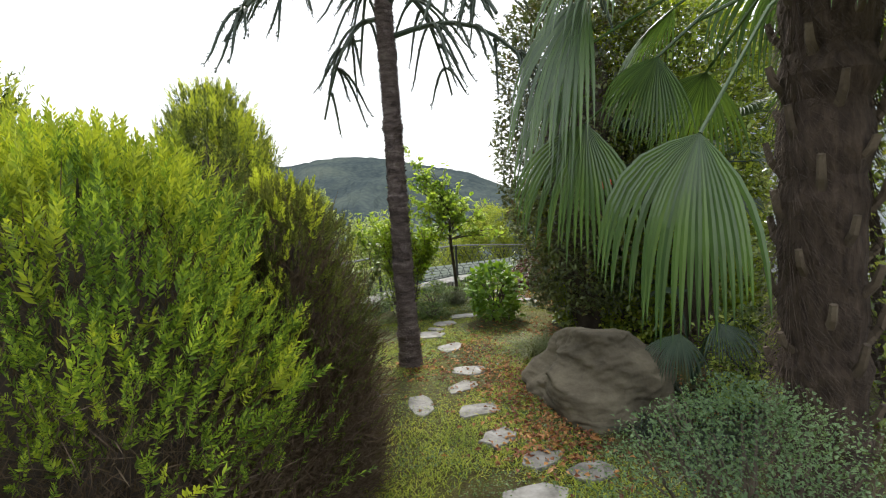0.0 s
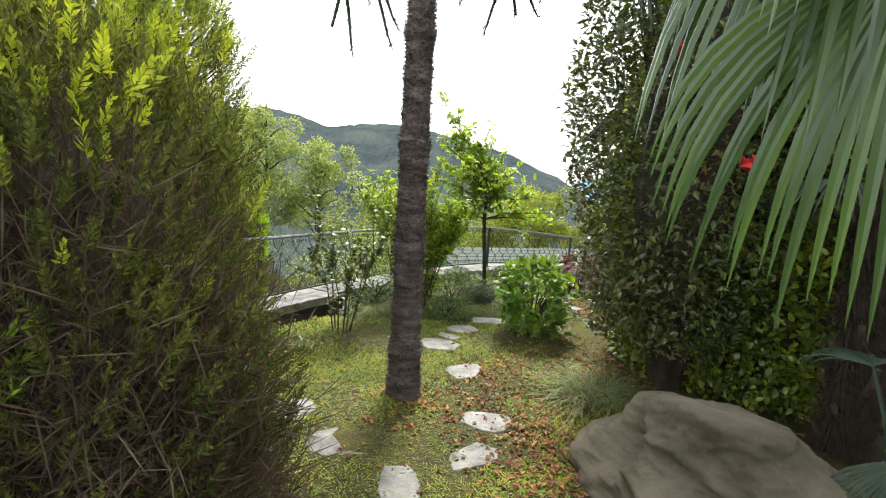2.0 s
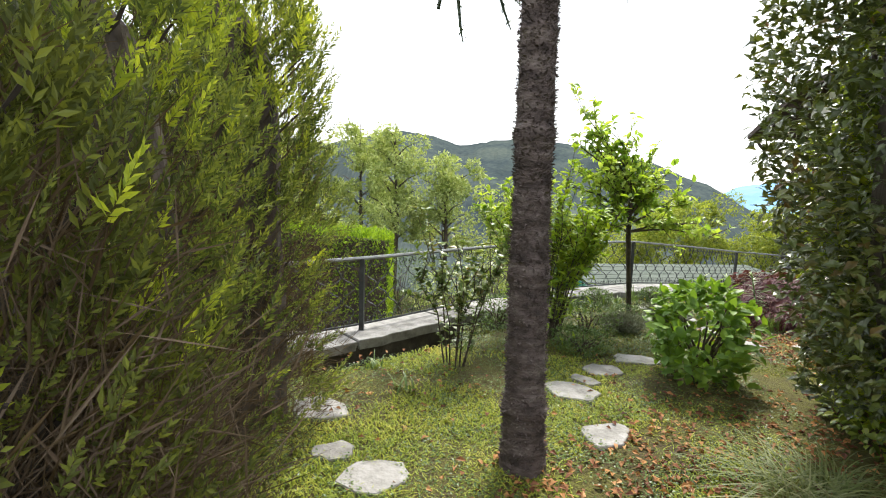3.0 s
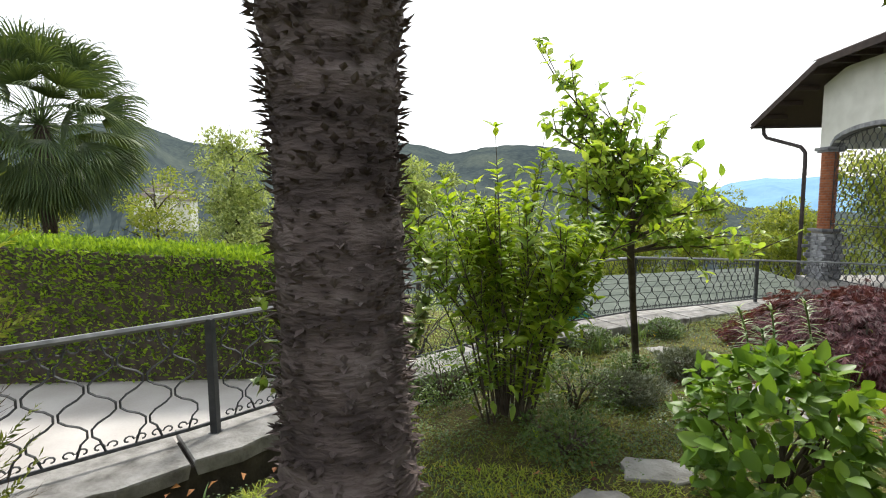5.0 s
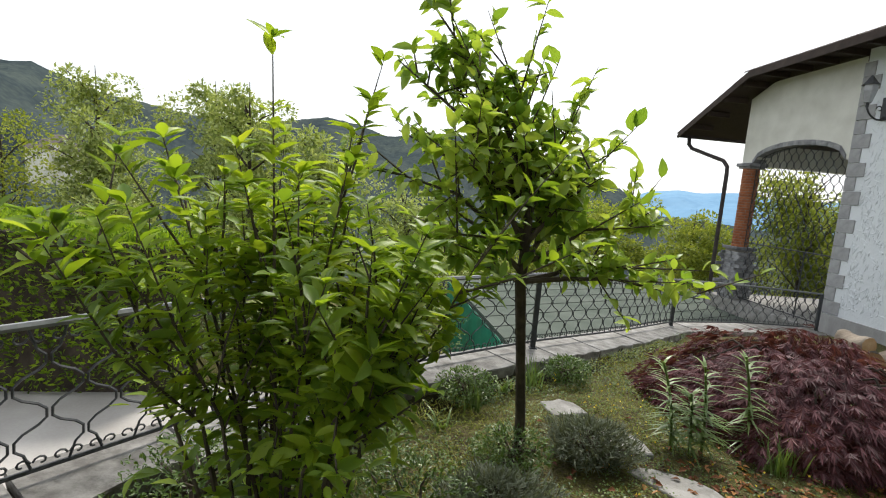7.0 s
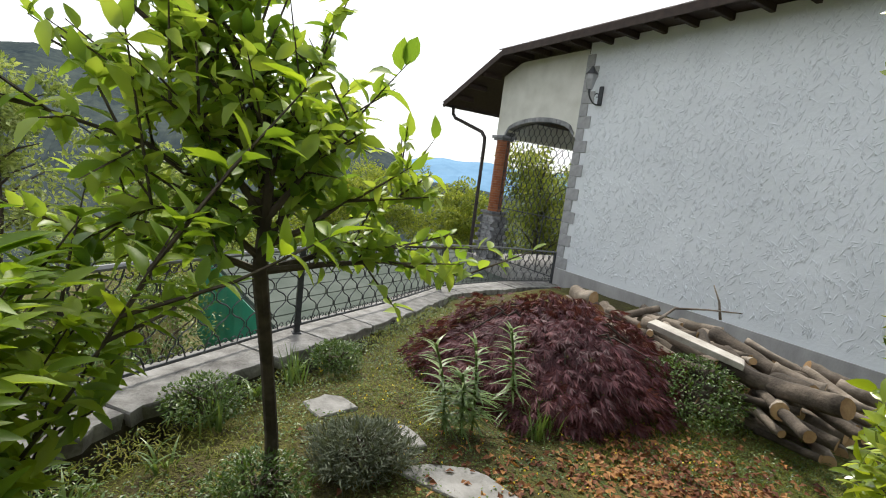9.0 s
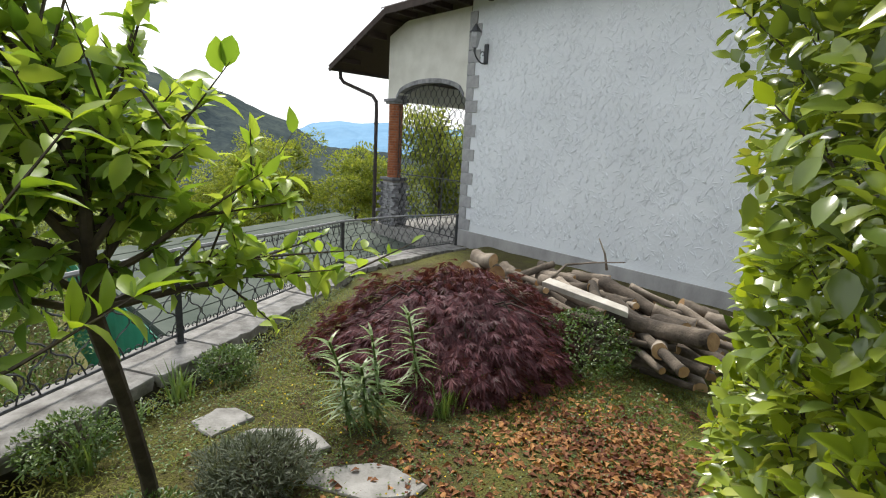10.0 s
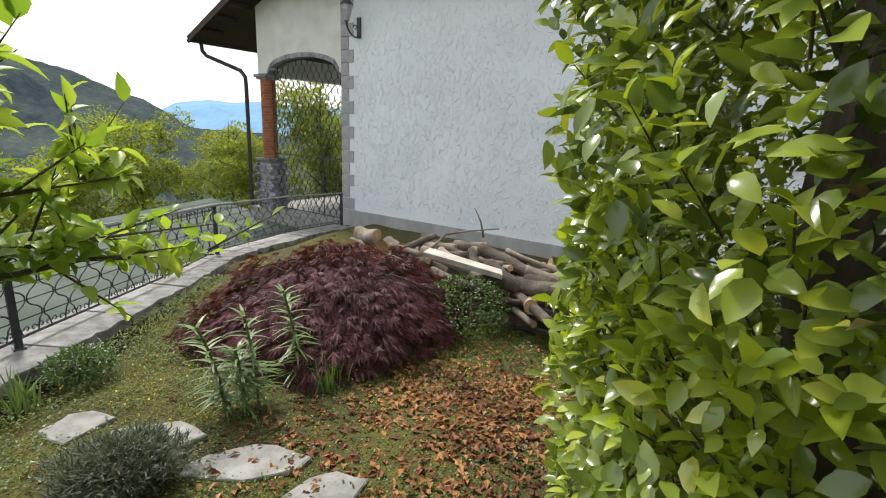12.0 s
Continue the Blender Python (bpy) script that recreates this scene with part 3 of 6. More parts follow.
def make_railing():
    rail = thing("railing", "dark wrought-iron garden railing of honeycomb wavy bars on the stone coping", "railing", (2.4, 10.65, 0.08))
    posts = [(-3.4, 4.2), (-2.3, 5.75), (-0.92, 7.24), (0.6, 9.15), (2.4, 10.65), (5.08, 13.35), (8.75, 15.1)]
    H = 0.72
    pm = Build()
    pm.box(-0.022, -0.022, -0.02, 0.022, 0.022, H, 0.004)
    pm.box(-0.035, -0.035, -0.02, 0.035, 0.035, 0.01, 0.003)
    pm = pm.mesh("post")
    for x, y in posts:
        z = float(rail_z([(x, y)])[0])
        ob = part("post", pm, IRON, rail)
        ob.matrix_basis = Matrix.Translation((x, y, z))
    line = resample(RAIL, 0.25)
    z = rail_z(line)
    for nm, up, r, mat in (("top_rail", H, 0.019, RAILTOP), ("bottom_rail", 0.07, 0.011, IRON)):
        b = Build()
        b.tube(np.c_[line, z + up], r, 6)
        part(nm, b, mat, rail)
    bars = [wave_bar(H - 0.09, 0.06, 0.0062, f) for f in (False, True)]
    fine = resample(RAIL, 0.135)
    t = unit(np.gradient(fine, axis=0))
    for i, (p, d) in enumerate(zip(fine, t)):
        if min(math.hypot(p[0] - a, p[1] - c) for a, c in posts) < 0.04:
            continue
        ob = part("wavy_bar", bars[i % 2], IRON, rail)
        ob.matrix_basis = Matrix.Translation((p[0], p[1], float(rail_z([p])[0]) + 0.07)) @ Matrix.Rotation(math.atan2(d[1], d[0]), 4, "Z")


make_railing()

# ---- below the railing: drive, clipped hedge, shed roof with green sheet ----
b = Build()
b.prism([(-16, 4), (-9, 1), (-3.6, 4.9), (-2.4, 6.4), (-1.2, 7.8), (0.0, 9.2), (1.0, 10.3), (1.2, 12.2), (-1.4, 12.8), (-8, 12.0), (-16, 10.5)], -1.62, -1.5)
solid("drive", b, CONCRETE, "pale concrete drive below the railing", "drive", "structure")


def make_hedge():
    h = thing("hedge", "long clipped bright green hedge with a flat top", "hedge", (-5, 12.9, -1.5))
    k = 26000
    u, face = rng.uniform(0, 1, k), rng.uniform(0, 1, k)
    a, c = np.array([-13.0, 11.2]), np.array([-2.05, 12.95])
    base = a + (c - a) * u[:, None]
    nrm = unit(np.array([-(c - a)[1], (c - a)[0]]))
    top = face > 0.45
    off = np.where(top, rng.uniform(-0.55, 0.55, k), -0.55 + rng.normal(0, 0.03, k))
    crest = 1.25 - 0.78 * u
    z = np.where(top, crest + rng.normal(0, 0.045, k), -1.5 + (crest + 1.5) * rng.uniform(0, 1, k) ** 0.8)
    end = rng.uniform(0, 1, k) < 0.07
    base[end] = c
    off = np.where(end, rng.uniform(-0.55, 0.55, k), off)
    z = np.where(end, rng.uniform(-1.5, 0.47, k), z)
    pos = np.c_[base + nrm * off[:, None], z]
    way = np.where(top[:, None], [0, 0, 1.0], np.r_[-nrm, 0.4]) + rng.normal(0, 0.45, (k, 3))
    part("crown", leaves("crown", pos, way, rng.normal(0, 1, (k, 3)), rng.uniform(0.06, 0.13, k), rng.uniform(0.03, 0.05, k)), HEDGE, h)
    # Dark box added inside, in place of the hedge's inner shade.
    b = Build()
    q = np.array([a - nrm * 0.5, c - nrm * 0.5, c + nrm * 0.5, a + nrm * 0.5])
    tops = (1.2, 0.42, 0.42, 1.2)
    b.add([(*p, -1.5) for p in q] + [(*p, z1) for p, z1 in zip(q, tops)], [(3, 2, 1, 0), (4, 5, 6, 7), (0, 1, 5, 4), (1, 2, 6, 5), (2, 3, 7, 6), (3, 0, 4, 7)])
    part("core", b, BARK, h)


make_hedge()


def make_shed():
    s = thing("shed", "low shed with a green-grey felt roof and green sheet side", "shed", (5, 15, -3.2))
    near_l, near_r = np.array([2.65, 11.75, -0.52]), np.array([9.2, 16.6, -0.98])
    far_l, far_r = np.array([1.8, 16.2, -0.36]), np.array([9.6, 23.0, -0.98])
    # felt laid in overlapping strips
    k = 9
    for i in range(k):
        u0, u1 = i / k, (i + 1) / k
        a, c = near_l + (far_l - near_l) * u0, near_r + (far_r - near_r) * u0
        d, e = near_l + (far_l - near_l) * u1, near_r + (far_r - near_r) * u1
        b = Build()
        up = np.array([0, 0, 0.012])
        lo = np.array([0, 0, -0.05])
        v = [a + lo, c + lo, e + lo, d + lo, a + up, c + up, e, d]
        b.add(v, [(3, 2, 1, 0), (4, 5, 6, 7), (0, 1, 5, 4), (1, 2, 6, 5), (2, 3, 7, 6), (3, 0, 4, 7)])
        part("roof_strip", b, FELT, s)
    b = Build()
    q = [near_l + (0.08, 0.05, -0.06), near_r + (-0.1, 0.2, -0.06), far_r + (-0.1, -0.1, -0.06), far_l + (0.08, -0.1, -0.06)]
    v = [(p[0], p[1], -3.4) for p in q] + [tuple(p) for p in q]
    b.add(v, [(3, 2, 1, 0), (4, 5, 6, 7), (0, 1, 5, 4), (1, 2, 6, 5), (2, 3, 7, 6), (3, 0, 4, 7)])
    part("wall", b, CONCRETE, s)
    b = Build()
    n = np.array([-0.05, -0.01, 0])
    v = []
    for i in range(13):
        u = i / 12
        p = near_l + (far_l - near_l) * u + n + np.array([0.012 * math.sin(i * 2.4), 0, 0])
        v += [p + (0, 0, -0.03), (p[0], p[1], -1.9)]
    b.add(v, [(2 * i, 2 * i + 1, 2 * i + 3, 2 * i + 2) for i in range(12)])
    ob = part("side_sheet", b, TARP, s, "bright green plastic sheet")
    ob.modifiers.new("thick", "SOLIDIFY").thickness = 0.008


make_shed()

# ---- the house: local x runs along the wall, y into the house ----
def make_house():
    h = thing("house", "white rough-plastered house with grey quoins and an arched loggia", "house", (9.1, 15.2, 0))
    h.matrix_basis = pose(9.1, 15.2, 0, 0, 0, -85.5)

    def P(name, b, mat, parent=None, label=""):
        return part(name, b, mat, parent or h, label, local=True)
    # main wall, with a window opening far along it
    b = Build()
    W0, W1, T = -0.2, 16.0, 4.7
    wx0, wx1, wz0, wz1 = 6.3, 7.4, 0.75, 2.2
    for x0, z0, x1, z1 in ((W0, -1.2, wx0, T), (wx1, -1.2, W1, T), (wx0, -1.2, wx1, wz0), (wx0, wz1, wx1, T)):
        b.box(x0, 0.0, z0, x1, 0.3, z1)
    wall = P("wall", b, PLASTER)
    for nm, box in (("back_wall", (W1 - 0.3, 0.3, -1.2, W1, 8, T)), ("rear_wall", (W0, 8, -1.2, W1, 8.3, T)), ("loggia_wall", (W0, 0.3, -1.2, W0 + 0.3, 8, T))):
        b = Build()
        b.box(*box)
        P(nm, b, PLASTER)
    # trowelled relief on the plaster: many flat dabs
    k = 7000
    x, z = rng.uniform(0.1, 8.5, k), rng.uniform(-0.1, 4.5, k)
    ok = ~((x > wx0 - 0.1) & (x < wx1 + 0.1) & (z > wz0 - 0.1) & (z < wz1 + 0.1))
    x, z = x[ok], z[ok]
    k = len(x)
    a, l, w, hh = rng.normal(np.pi / 2, 0.6, k), rng.uniform(0.03, 0.12, k), rng.uniform(0.007, 0.018, k), rng.uniform(0.009, 0.021, k)
    d, e = np.c_[np.cos(a), 0 * a, np.sin(a)], np.c_[-np.sin(a), 0 * a, np.cos(a)]
    c = np.c_[x, 0 * x + 0.001, z]
    up = np.array([0, -1.0, 0])
    v = np.stack([c - d * l[:, None], c - e * w[:, None], c + d * l[:, None], c + e * w[:, None], c + up * hh[:, None] - d * 0.4 * l[:, None], c + up * hh[:, None] + d * 0.4 * l[:, None]], 1).reshape(-1, 3)
    f = (np.arange(k)[:, None, None] * 6 + np.array([[0, 1, 4], [0, 4, 3], [1, 5, 4], [1, 2, 5], [3, 4, 5], [3, 5, 2]])[None]).reshape(-1, 3)
    ob = P("plaster_relief", fast_mesh("plaster_relief", v, f, True), PLASTER, wall)
    tagged(ob, kind="stuff")
    # plinth and quoins
    b = Build()
    b.box(-0.22, -0.03, -1.2, W1, -0.001, -0.27, 0.004)
    P("plinth", b, PLINTH, None, "grey stone plinth band")
    qs = {}
    z, i = -0.26, 0
    hq = 0.262
    for w in (0.36, 0.22):
        q = Build()
        q.box(-0.24, -0.022, 0.004, -0.24 + w, 0.28, hq - 0.004, 0.006)
        qs[w] = q.mesh("quoin")
    while z < 4.4:
        ob = P("quoin", qs[0.36 if i % 2 == 0 else 0.22], QUOIN)
        ob.location = (0, 0, z)
        z += hq
        i += 1
    # loggia: arched wall between the corner and the column
    b = Build()
    X0, X1, spring, rise = -3.22, -0.24, 2.7, 0.37
    xs = np.linspace(-2.85, -0.34, 18)
    cx, half = (-2.85 - 0.34) / 2, (2.85 - 0.34) / 2
    arch = spring + rise * np.sqrt(np.maximum(0, 1 - ((xs - cx) / half) ** 2))

    def roofline(x):
        return np.interp(x, [-5.2, -2.5, 20], [3.54, 4.62, 4.68])
    ax = np.r_[X0, xs, -0.24]
    az = np.r_[spring, arch, spring]
    n = len(ax)
    v = [(x, y, z) for y in (0.02, 0.3) for row in (az, roofline(ax) - 0.04) for x, z in zip(ax, row)]
    b.add(v, [q for j in range(n - 1) for q in ((j, j + 1, n + j + 1, n + j), (3 * n + j, 3 * n + j + 1, 2 * n + j + 1, 2 * n + j), (j, 2 * n + j, 2 * n + j + 1, j + 1))] + [(0, n, 3 * n, 2 * n)])
    P("arch_wall", b, CREAM, None, "cream plaster wall over the arch")
    for j in range(len(xs) - 1):
        b = Build()
        xa, xb = xs[j] + 0.004, xs[j + 1] - 0.004
        v = []
        for y in (-0.005, 0.31):
            v += [(xa, y, arch[j] - 0.002), (xb, y, arch[j + 1] - 0.002), (xb, y, arch[j + 1] + 0.1), (xa, y, arch[j] + 0.1)]
        b.add(v, [(0, 1, 2, 3), (7, 6, 5, 4), (0, 4, 5, 1), (2, 6, 7, 3), (0, 3, 7, 4), (1, 5, 6, 2)])
        P("arch_stone", b, PIER)
    # side beam of the loggia and its floor
    b = Build()
    b.box(X0, 0.3, spring, X0 + 0.3, 5.0, 3.2)
    P("side_beam", b, CREAM)
    b = Build()
    b.box(-3.7, -0.1, -1.6, -0.2, 5.0, -0.62, 0.01)
    P("loggia_floor", b, SLATE, None, "pale stone loggia floor")
    # columns: stone pier, round brick shaft, capital
    bm = Build()
    a = np.linspace(-0.26, 0.26, 4)
    inner, outer = 0.12, 0.185
    ring = [(outer * math.cos(t), outer * math.sin(t)) for t in a] + [(inner * math.cos(t), inner * math.sin(t)) for t in a[::-1]]
    bm.prism(ring, 0, 0.056, 0.06)
    brick = bm.mesh("brick")
    blocks = []
    for w, hgt in ((0.24, 0.075), (0.16, 0.055), (0.3, 0.09)):
        q = Build()
        q.box(-w / 2, -0.03, 0.003, w / 2, 0.02, hgt - 0.003, 0.008)
        blocks.append((w, hgt, q.mesh("pier_stone")))
    for y in (0.16, 4.7):
        x = -3.04
        b = Build()
        b.box(x - 0.21, y - 0.21, -0.62, x + 0.21, y + 0.21, 0.62)
        pier = P("pier", b, MORTAR)
        b = Build()
        b.box(x - 0.27, y - 0.27, 0.62, x + 0.27, y + 0.27, 0.69, 0.008)
        P("pier_cap", b, PIER)
        if y < 1:
            for side in range(4):
                zz, row = -0.61, 0
                while zz < 0.53:
                    w0, hgt, _ = blocks[row % 3]
                    pos = -0.22 + (row % 2) * 0.05
                    while pos < 0.16:
                        w, hg, me = blocks[row % 3]
                        ob = P("pier_stone", me, PIER, pier)
                        cxx = pos + w / 2
                        ob.matrix_basis = Matrix.Translation((x, y, zz)) @ Matrix.Rotation(side * math.pi / 2, 4, "Z") @ Matrix.Translation((cxx, -0.215, 0)) @ Matrix.Diagonal((rng.uniform(0.8, 0.97), 1, 1, 1))
                        pos += w
                    zz += hgt
                    row += 1
        b = Build()
        b.tube([(x, y, 0.68), (x, y, 2.64)], 0.165, 20)
        shaft = P("shaft", b, MORTAR)
        for r in range(30):
            for j in range(11):
                if y > 1 and r % 3:
                    continue
                ob = P("brick", brick, BRICK, shaft)
                ob.matrix_basis = Matrix.Translation((x, y, 0.695 + r * 0.065)) @ Matrix.Rotation((j + 0.5 * (r % 2)) * 2 * math.pi / 11, 4, "Z")
        b = Build()
        for z0, z1, e in ((2.61, 2.66, 0.2), (2.66, 2.74, 0.24)):
            b.box(x - e, y - e, z0, x + e, y + e, z1, 0.01)
        P("capital", b, PIER)
    # roof: one slope over the loggia and a level eave along the wall, with rafters below
    prof = [(-5.15, 3.58), (-2.5, 4.7), (16.6, 4.76)]
    b = Build()
    for (xa, za), (xb, zb) in zip(prof, prof[1:]):
        v = []
        for y0, y1, lift in ((-0.62, 9.0, 0.0),):
            v = [(xa, y0, za), (xb, y0, zb), (xb, y1, zb), (xa, y1, za), (xa, y0, za + 0.03), (xb, y0, zb + 0.03), (xb, y1, zb + 0.03), (xa, y1, za + 0.03)]
        b.add(v, [(3, 2, 1, 0), (4, 5, 6, 7), (0, 1, 5, 4), (1, 2, 6, 5), (2, 3, 7, 6), (3, 0, 4, 7)])
    P("roof", b, SOFFIT, None, "dark timber boarded roof underside")
    rm = Build()
    rm.box(-0.04, -0.6, -0.13, 0.04, 0.0, -0.002, 0.006)
    rm = rm.mesh("rafter")
    for x in np.arange(-4.6, 9, 0.62):
        ob = P("rafter", rm, SOFFIT)
        ob.location = (x, 0, np.interp(x, [q[0] for q in prof], [q[1] for q in prof]))
    b = Build()
    for (xa, za), (xb, zb) in zip(prof, prof[1:]):
        v = []
        for y in (-0.66, -0.62):
            v += [(xa, y, za - 0.1), (xb, y, zb - 0.1), (xb, y, zb + 0.06), (xa, y, za + 0.06)]
        b.add(v, [(0, 1, 2, 3), (7, 6, 5, 4), (0, 4, 5, 1), (2, 6, 7, 3), (0, 3, 7, 4), (1, 5, 6, 2)])
    P("verge_board", b, SOFFIT)
    # tiles along the verge and over the slope
    tm = Build()
    a = np.linspace(0, math.pi, 7)
    tm.add([(-0.2, 0.09 * math.cos(t), 0.05 * math.sin(t)) for t in a] + [(0.24, 0.075 * math.cos(t), 0.045 * math.sin(t) + 0.01) for t in a] + [(-0.2, 0.07 * math.cos(t), 0.035 * math.sin(t)) for t in a] + [(0.24, 0.06 * math.cos(t), 0.03 * math.sin(t) + 0.01) for t in a],
           [(i, i + 1, 8 + i, 7 + i) for i in range(6)] + [(14 + i, 21 + i, 22 + i, 15 + i) for i in range(6)] + [(i, 14 + i, 15 + i, i + 1) for i in range(6)])
    tm = tm.mesh("roof_tile")
    roof_tilt = math.atan2(4.7 - 3.58, 2.65)
    for x in np.arange(-5.0, 7.0, 0.36):
        z = float(np.interp(x, [q[0] for q in prof], [q[1] for q in prof])) + 0.045
        tilt = -roof_tilt if x < -2.5 else -0.005
        for y in np.arange(-0.58, 1.3 if x < -2 else 0.0, 0.18):
            ob = P("roof_tile", tm, ROOFTILE)
            ob.matrix_basis = Matrix.Translation((x, y, z)) @ Matrix.Rotation(tilt, 4, "Y")
    # gutter and downpipe
    b = Build()
    a = np.linspace(math.pi, 2 * math.pi, 9)
    n = len(a)
    v = [(-5.2 + 0.07 * math.cos(t), y, 3.58 + 0.07 * math.sin(t)) for y in (-0.62, 9.0) for t in a] + [(-5.2 + 0.062 * math.cos(t), y, 3.58 + 0.062 * math.sin(t)) for y in (-0.62, 9.0) for t in a]
    b.add(v, [(i, i + 1, n + i + 1, n + i) for i in range(n - 1)] + [(2 * n + i, 3 * n + i, 3 * n + i + 1, 2 * n + i + 1) for i in range(n - 1)] + [(i, 2 * n + i, 2 * n + i + 1, i + 1) for i in range(n - 1)])
    P("gutter", b, COPPER)
    b = Build()
    b.tube([(-5.15, -0.3, 3.54), (-5.15, -0.28, 3.34), (-5.05, -0.24, 3.22), (-3.9, -0.02, 2.84), (-3.74, 0.0, 2.68), (-3.72, 0.0, 2.46), (-3.72, 0, -0.75)], 0.05, 10)
    for z in (2.1, 0.8, -0.4):
        b.tube([(-3.72, 0, z - 0.02), (-3.72, 0, z + 0.02)], 0.058, 10)
    P("downpipe", b, COPPER, None, "dark brown metal downpipe")
    # grille in the arch
    g = Build()
    for z in (-0.55, 0.82):
        g.tube([(-2.9, 0.15, z), (-0.34, 0.15, z)], 0.014, 6)
    for x in (-2.86, -1.05, -0.36):
        g.tube([(x, 0.15, -0.6), (x, 0.15, 0.82 if x == -1.05 else 2.6)], 0.013, 6)
    g.tube(np.c_[xs, 0 * xs + 0.15, arch - 0.02], 0.012, 6)
    grille = P("grille", g, IRON, None, "black wrought-iron honeycomb grille")
    for i, x in enumerate(np.arange(-2.78, -0.38, 0.1)):
        top = spring + rise * math.sqrt(max(0, 1 - ((x - cx) / half) ** 2)) - 0.03
        g = Build()
        pts, z, k = [], -0.55, 0
        while z < top - 0.1:
            s = 0.04 if (k + i) % 2 else -0.04
            pts += [(x + s, 0.15, z + 0.03), (x + s, 0.15, z + 0.12)]
            z += 0.165
            k += 1
        pts.append((x, 0.15, top))
        g.tube(pts, 0.0085, 4)
        P("wavy_bar", g, IRON, grille)
    # wall lantern
    lamp = P("lantern_bracket", lantern_bracket(), IRON, None, "black iron wall lantern bracket")
    lamp.matrix_basis = Matrix.Translation((0.3, 0, 3.62)) @ Matrix.Scale(1.25, 4) @ Matrix.Translation((-0.3, 0, -3.62))
    b = Build()
    b.tube([(0.3, -0.3, 3.62), (0.3, -0.3, 3.78), (0.3, -0.3, 3.86)], [0.05, 0.09, 0.085], 6)
    P("lantern_glass", b, GLASS_LAMP, lamp)
    b = Build()
    b.tube([(0.3, -0.3, 3.86), (0.3, -0.3, 3.9), (0.3, -0.3, 3.99)], [0.11, 0.075, 0.012], 6)
    P("lantern_cap", b, IRON, lamp)
    # shuttered window
    win = Build()
    for x0, z0, x1, z1 in ((wx0, wz0, wx0 + 0.07, wz1), (wx1 - 0.07, wz0, wx1, wz1), (wx0 + 0.07, wz1 - 0.07, wx1 - 0.07, wz1), (wx0 + 0.07, wz0, wx1 - 0.07, wz0 + 0.07), ((wx0 + wx1) / 2 - 0.04, wz0 + 0.07, (wx0 + wx1) / 2 + 0.04, wz1 - 0.07)):
        win.box(x0, 0.02, z0, x1, 0.07, z1, 0.004)
    win = P("shutter", win, SHUTTER, None, "closed grey louvred shutters")
    sm = Build()
    sm.box(-0.23, -0.02, -0.006, 0.23, 0.02, 0.006)
    sm = sm.mesh("slat")
    for sx in (wx0 + 0.28, wx1 - 0.28):
        for z in np.arange(wz0 + 0.1, wz1 - 0.08, 0.05):
            ob = P("slat", sm, SHUTTER, win)
            ob.matrix_basis = Matrix.Translation((sx, 0.05, z)) @ Matrix.Rotation(0.6, 4, "X")


def lantern_bracket():
    b = Build()
    b.box(0.26, -0.03, 3.4, 0.34, -0.005, 3.72, 0.006)
    a = np.linspace(0, math.pi, 9)
    b.tube(np.c_[0 * a + 0.3, -0.03 - 0.135 * (1 - np.cos(a)), 3.46 - 0.1 * np.sin(a) + 0.06 * (1 - np.cos(a))], 0.013, 6)
    b.tube([(0.3, -0.3, 3.56), (0.3, -0.3, 3.62)], 0.02, 6)
    a = np.linspace(0, 5, 10)
    b.tube(np.c_[0 * a + 0.3, -0.1 - 0.05 * (1 - a / 8) * np.cos(a), 3.55 + 0.05 * (1 - a / 8) * np.sin(a)], 0.008, 5)
    return b


make_house()

# ---- stones ----
def stone_outline(rx, ry, turn, k=11, rough=0.24):
    a = np.sort(np.linspace(0, 2 * np.pi, k, endpoint=False) + rng.uniform(-0.25, 0.25, k))
    r = 1 / (np.abs(np.cos(a)) ** 2.6 + np.abs(np.sin(a)) ** 2.6) ** (1 / 2.6) * (1 + rng.uniform(-rough, rough * 0.4, k))
    x, y = rx * r * np.cos(a), ry * r * np.sin(a)
    c, s = math.cos(turn), math.sin(turn)
    return np.c_[x * c - y * s, x * s + y * c]


STONES = [(0.54, 4.15, 0.11, 0.24, -0.1), (1.15, 5.72, 0.2, 0.14, 0.7), (1.14, 4.84, 0.2, 0.14, -0.3), (0.98, 4.42, 0.2, 0.12, 0.5), (0.97, 3.88, 0.2, 0.12, 0.1), (0.99, 3.38, 0.16, 0.13, 0.5), (1.16, 3.02, 0.17, 0.11, 0.2), (1.4, 2.78, 0.17, 0.13, 0.2), (0.96, 2.62, 0.2, 0.14, 0.0),
          (-0.14, 5.0, 0.2, 0.16, 0.6), (-0.72, 5.7, 0.22, 0.17, -0.4), (-0.44, 5.2, 0.13, 0.1, 0.4), (0.2, 4.58, 0.23, 0.17, 0.0), (1.0, 6.38, 0.24, 0.17, -0.4), (1.32, 6.89, 0.17, 0.14, 0.4), (1.7, 7.24, 0.24, 0.14, 0.0), (1.14, 6.62, 0.15, 0.08, -0.7),
          (2.41, 9.5, 0.17, 0.14, 0.2), (2.62, 9.14, 0.29, 0.16, -0.6), (2.87, 8.6, 0.29, 0.14, -0.7), (3.0, 8.18, 0.22, 0.13, -0.2)]
for x, y, rx, ry, turn in STONES:
    b = Build()
    z = float(gz(x, y))
    b.prism(stone_outline(rx, ry, turn) + (x, y), z - 0.04, z + 0.02, 0.04)
    solid("stepping_stone", b, SLATE, "pale grey flat stepping stone set in mossy turf", "stepping stone", group="stepping stones")


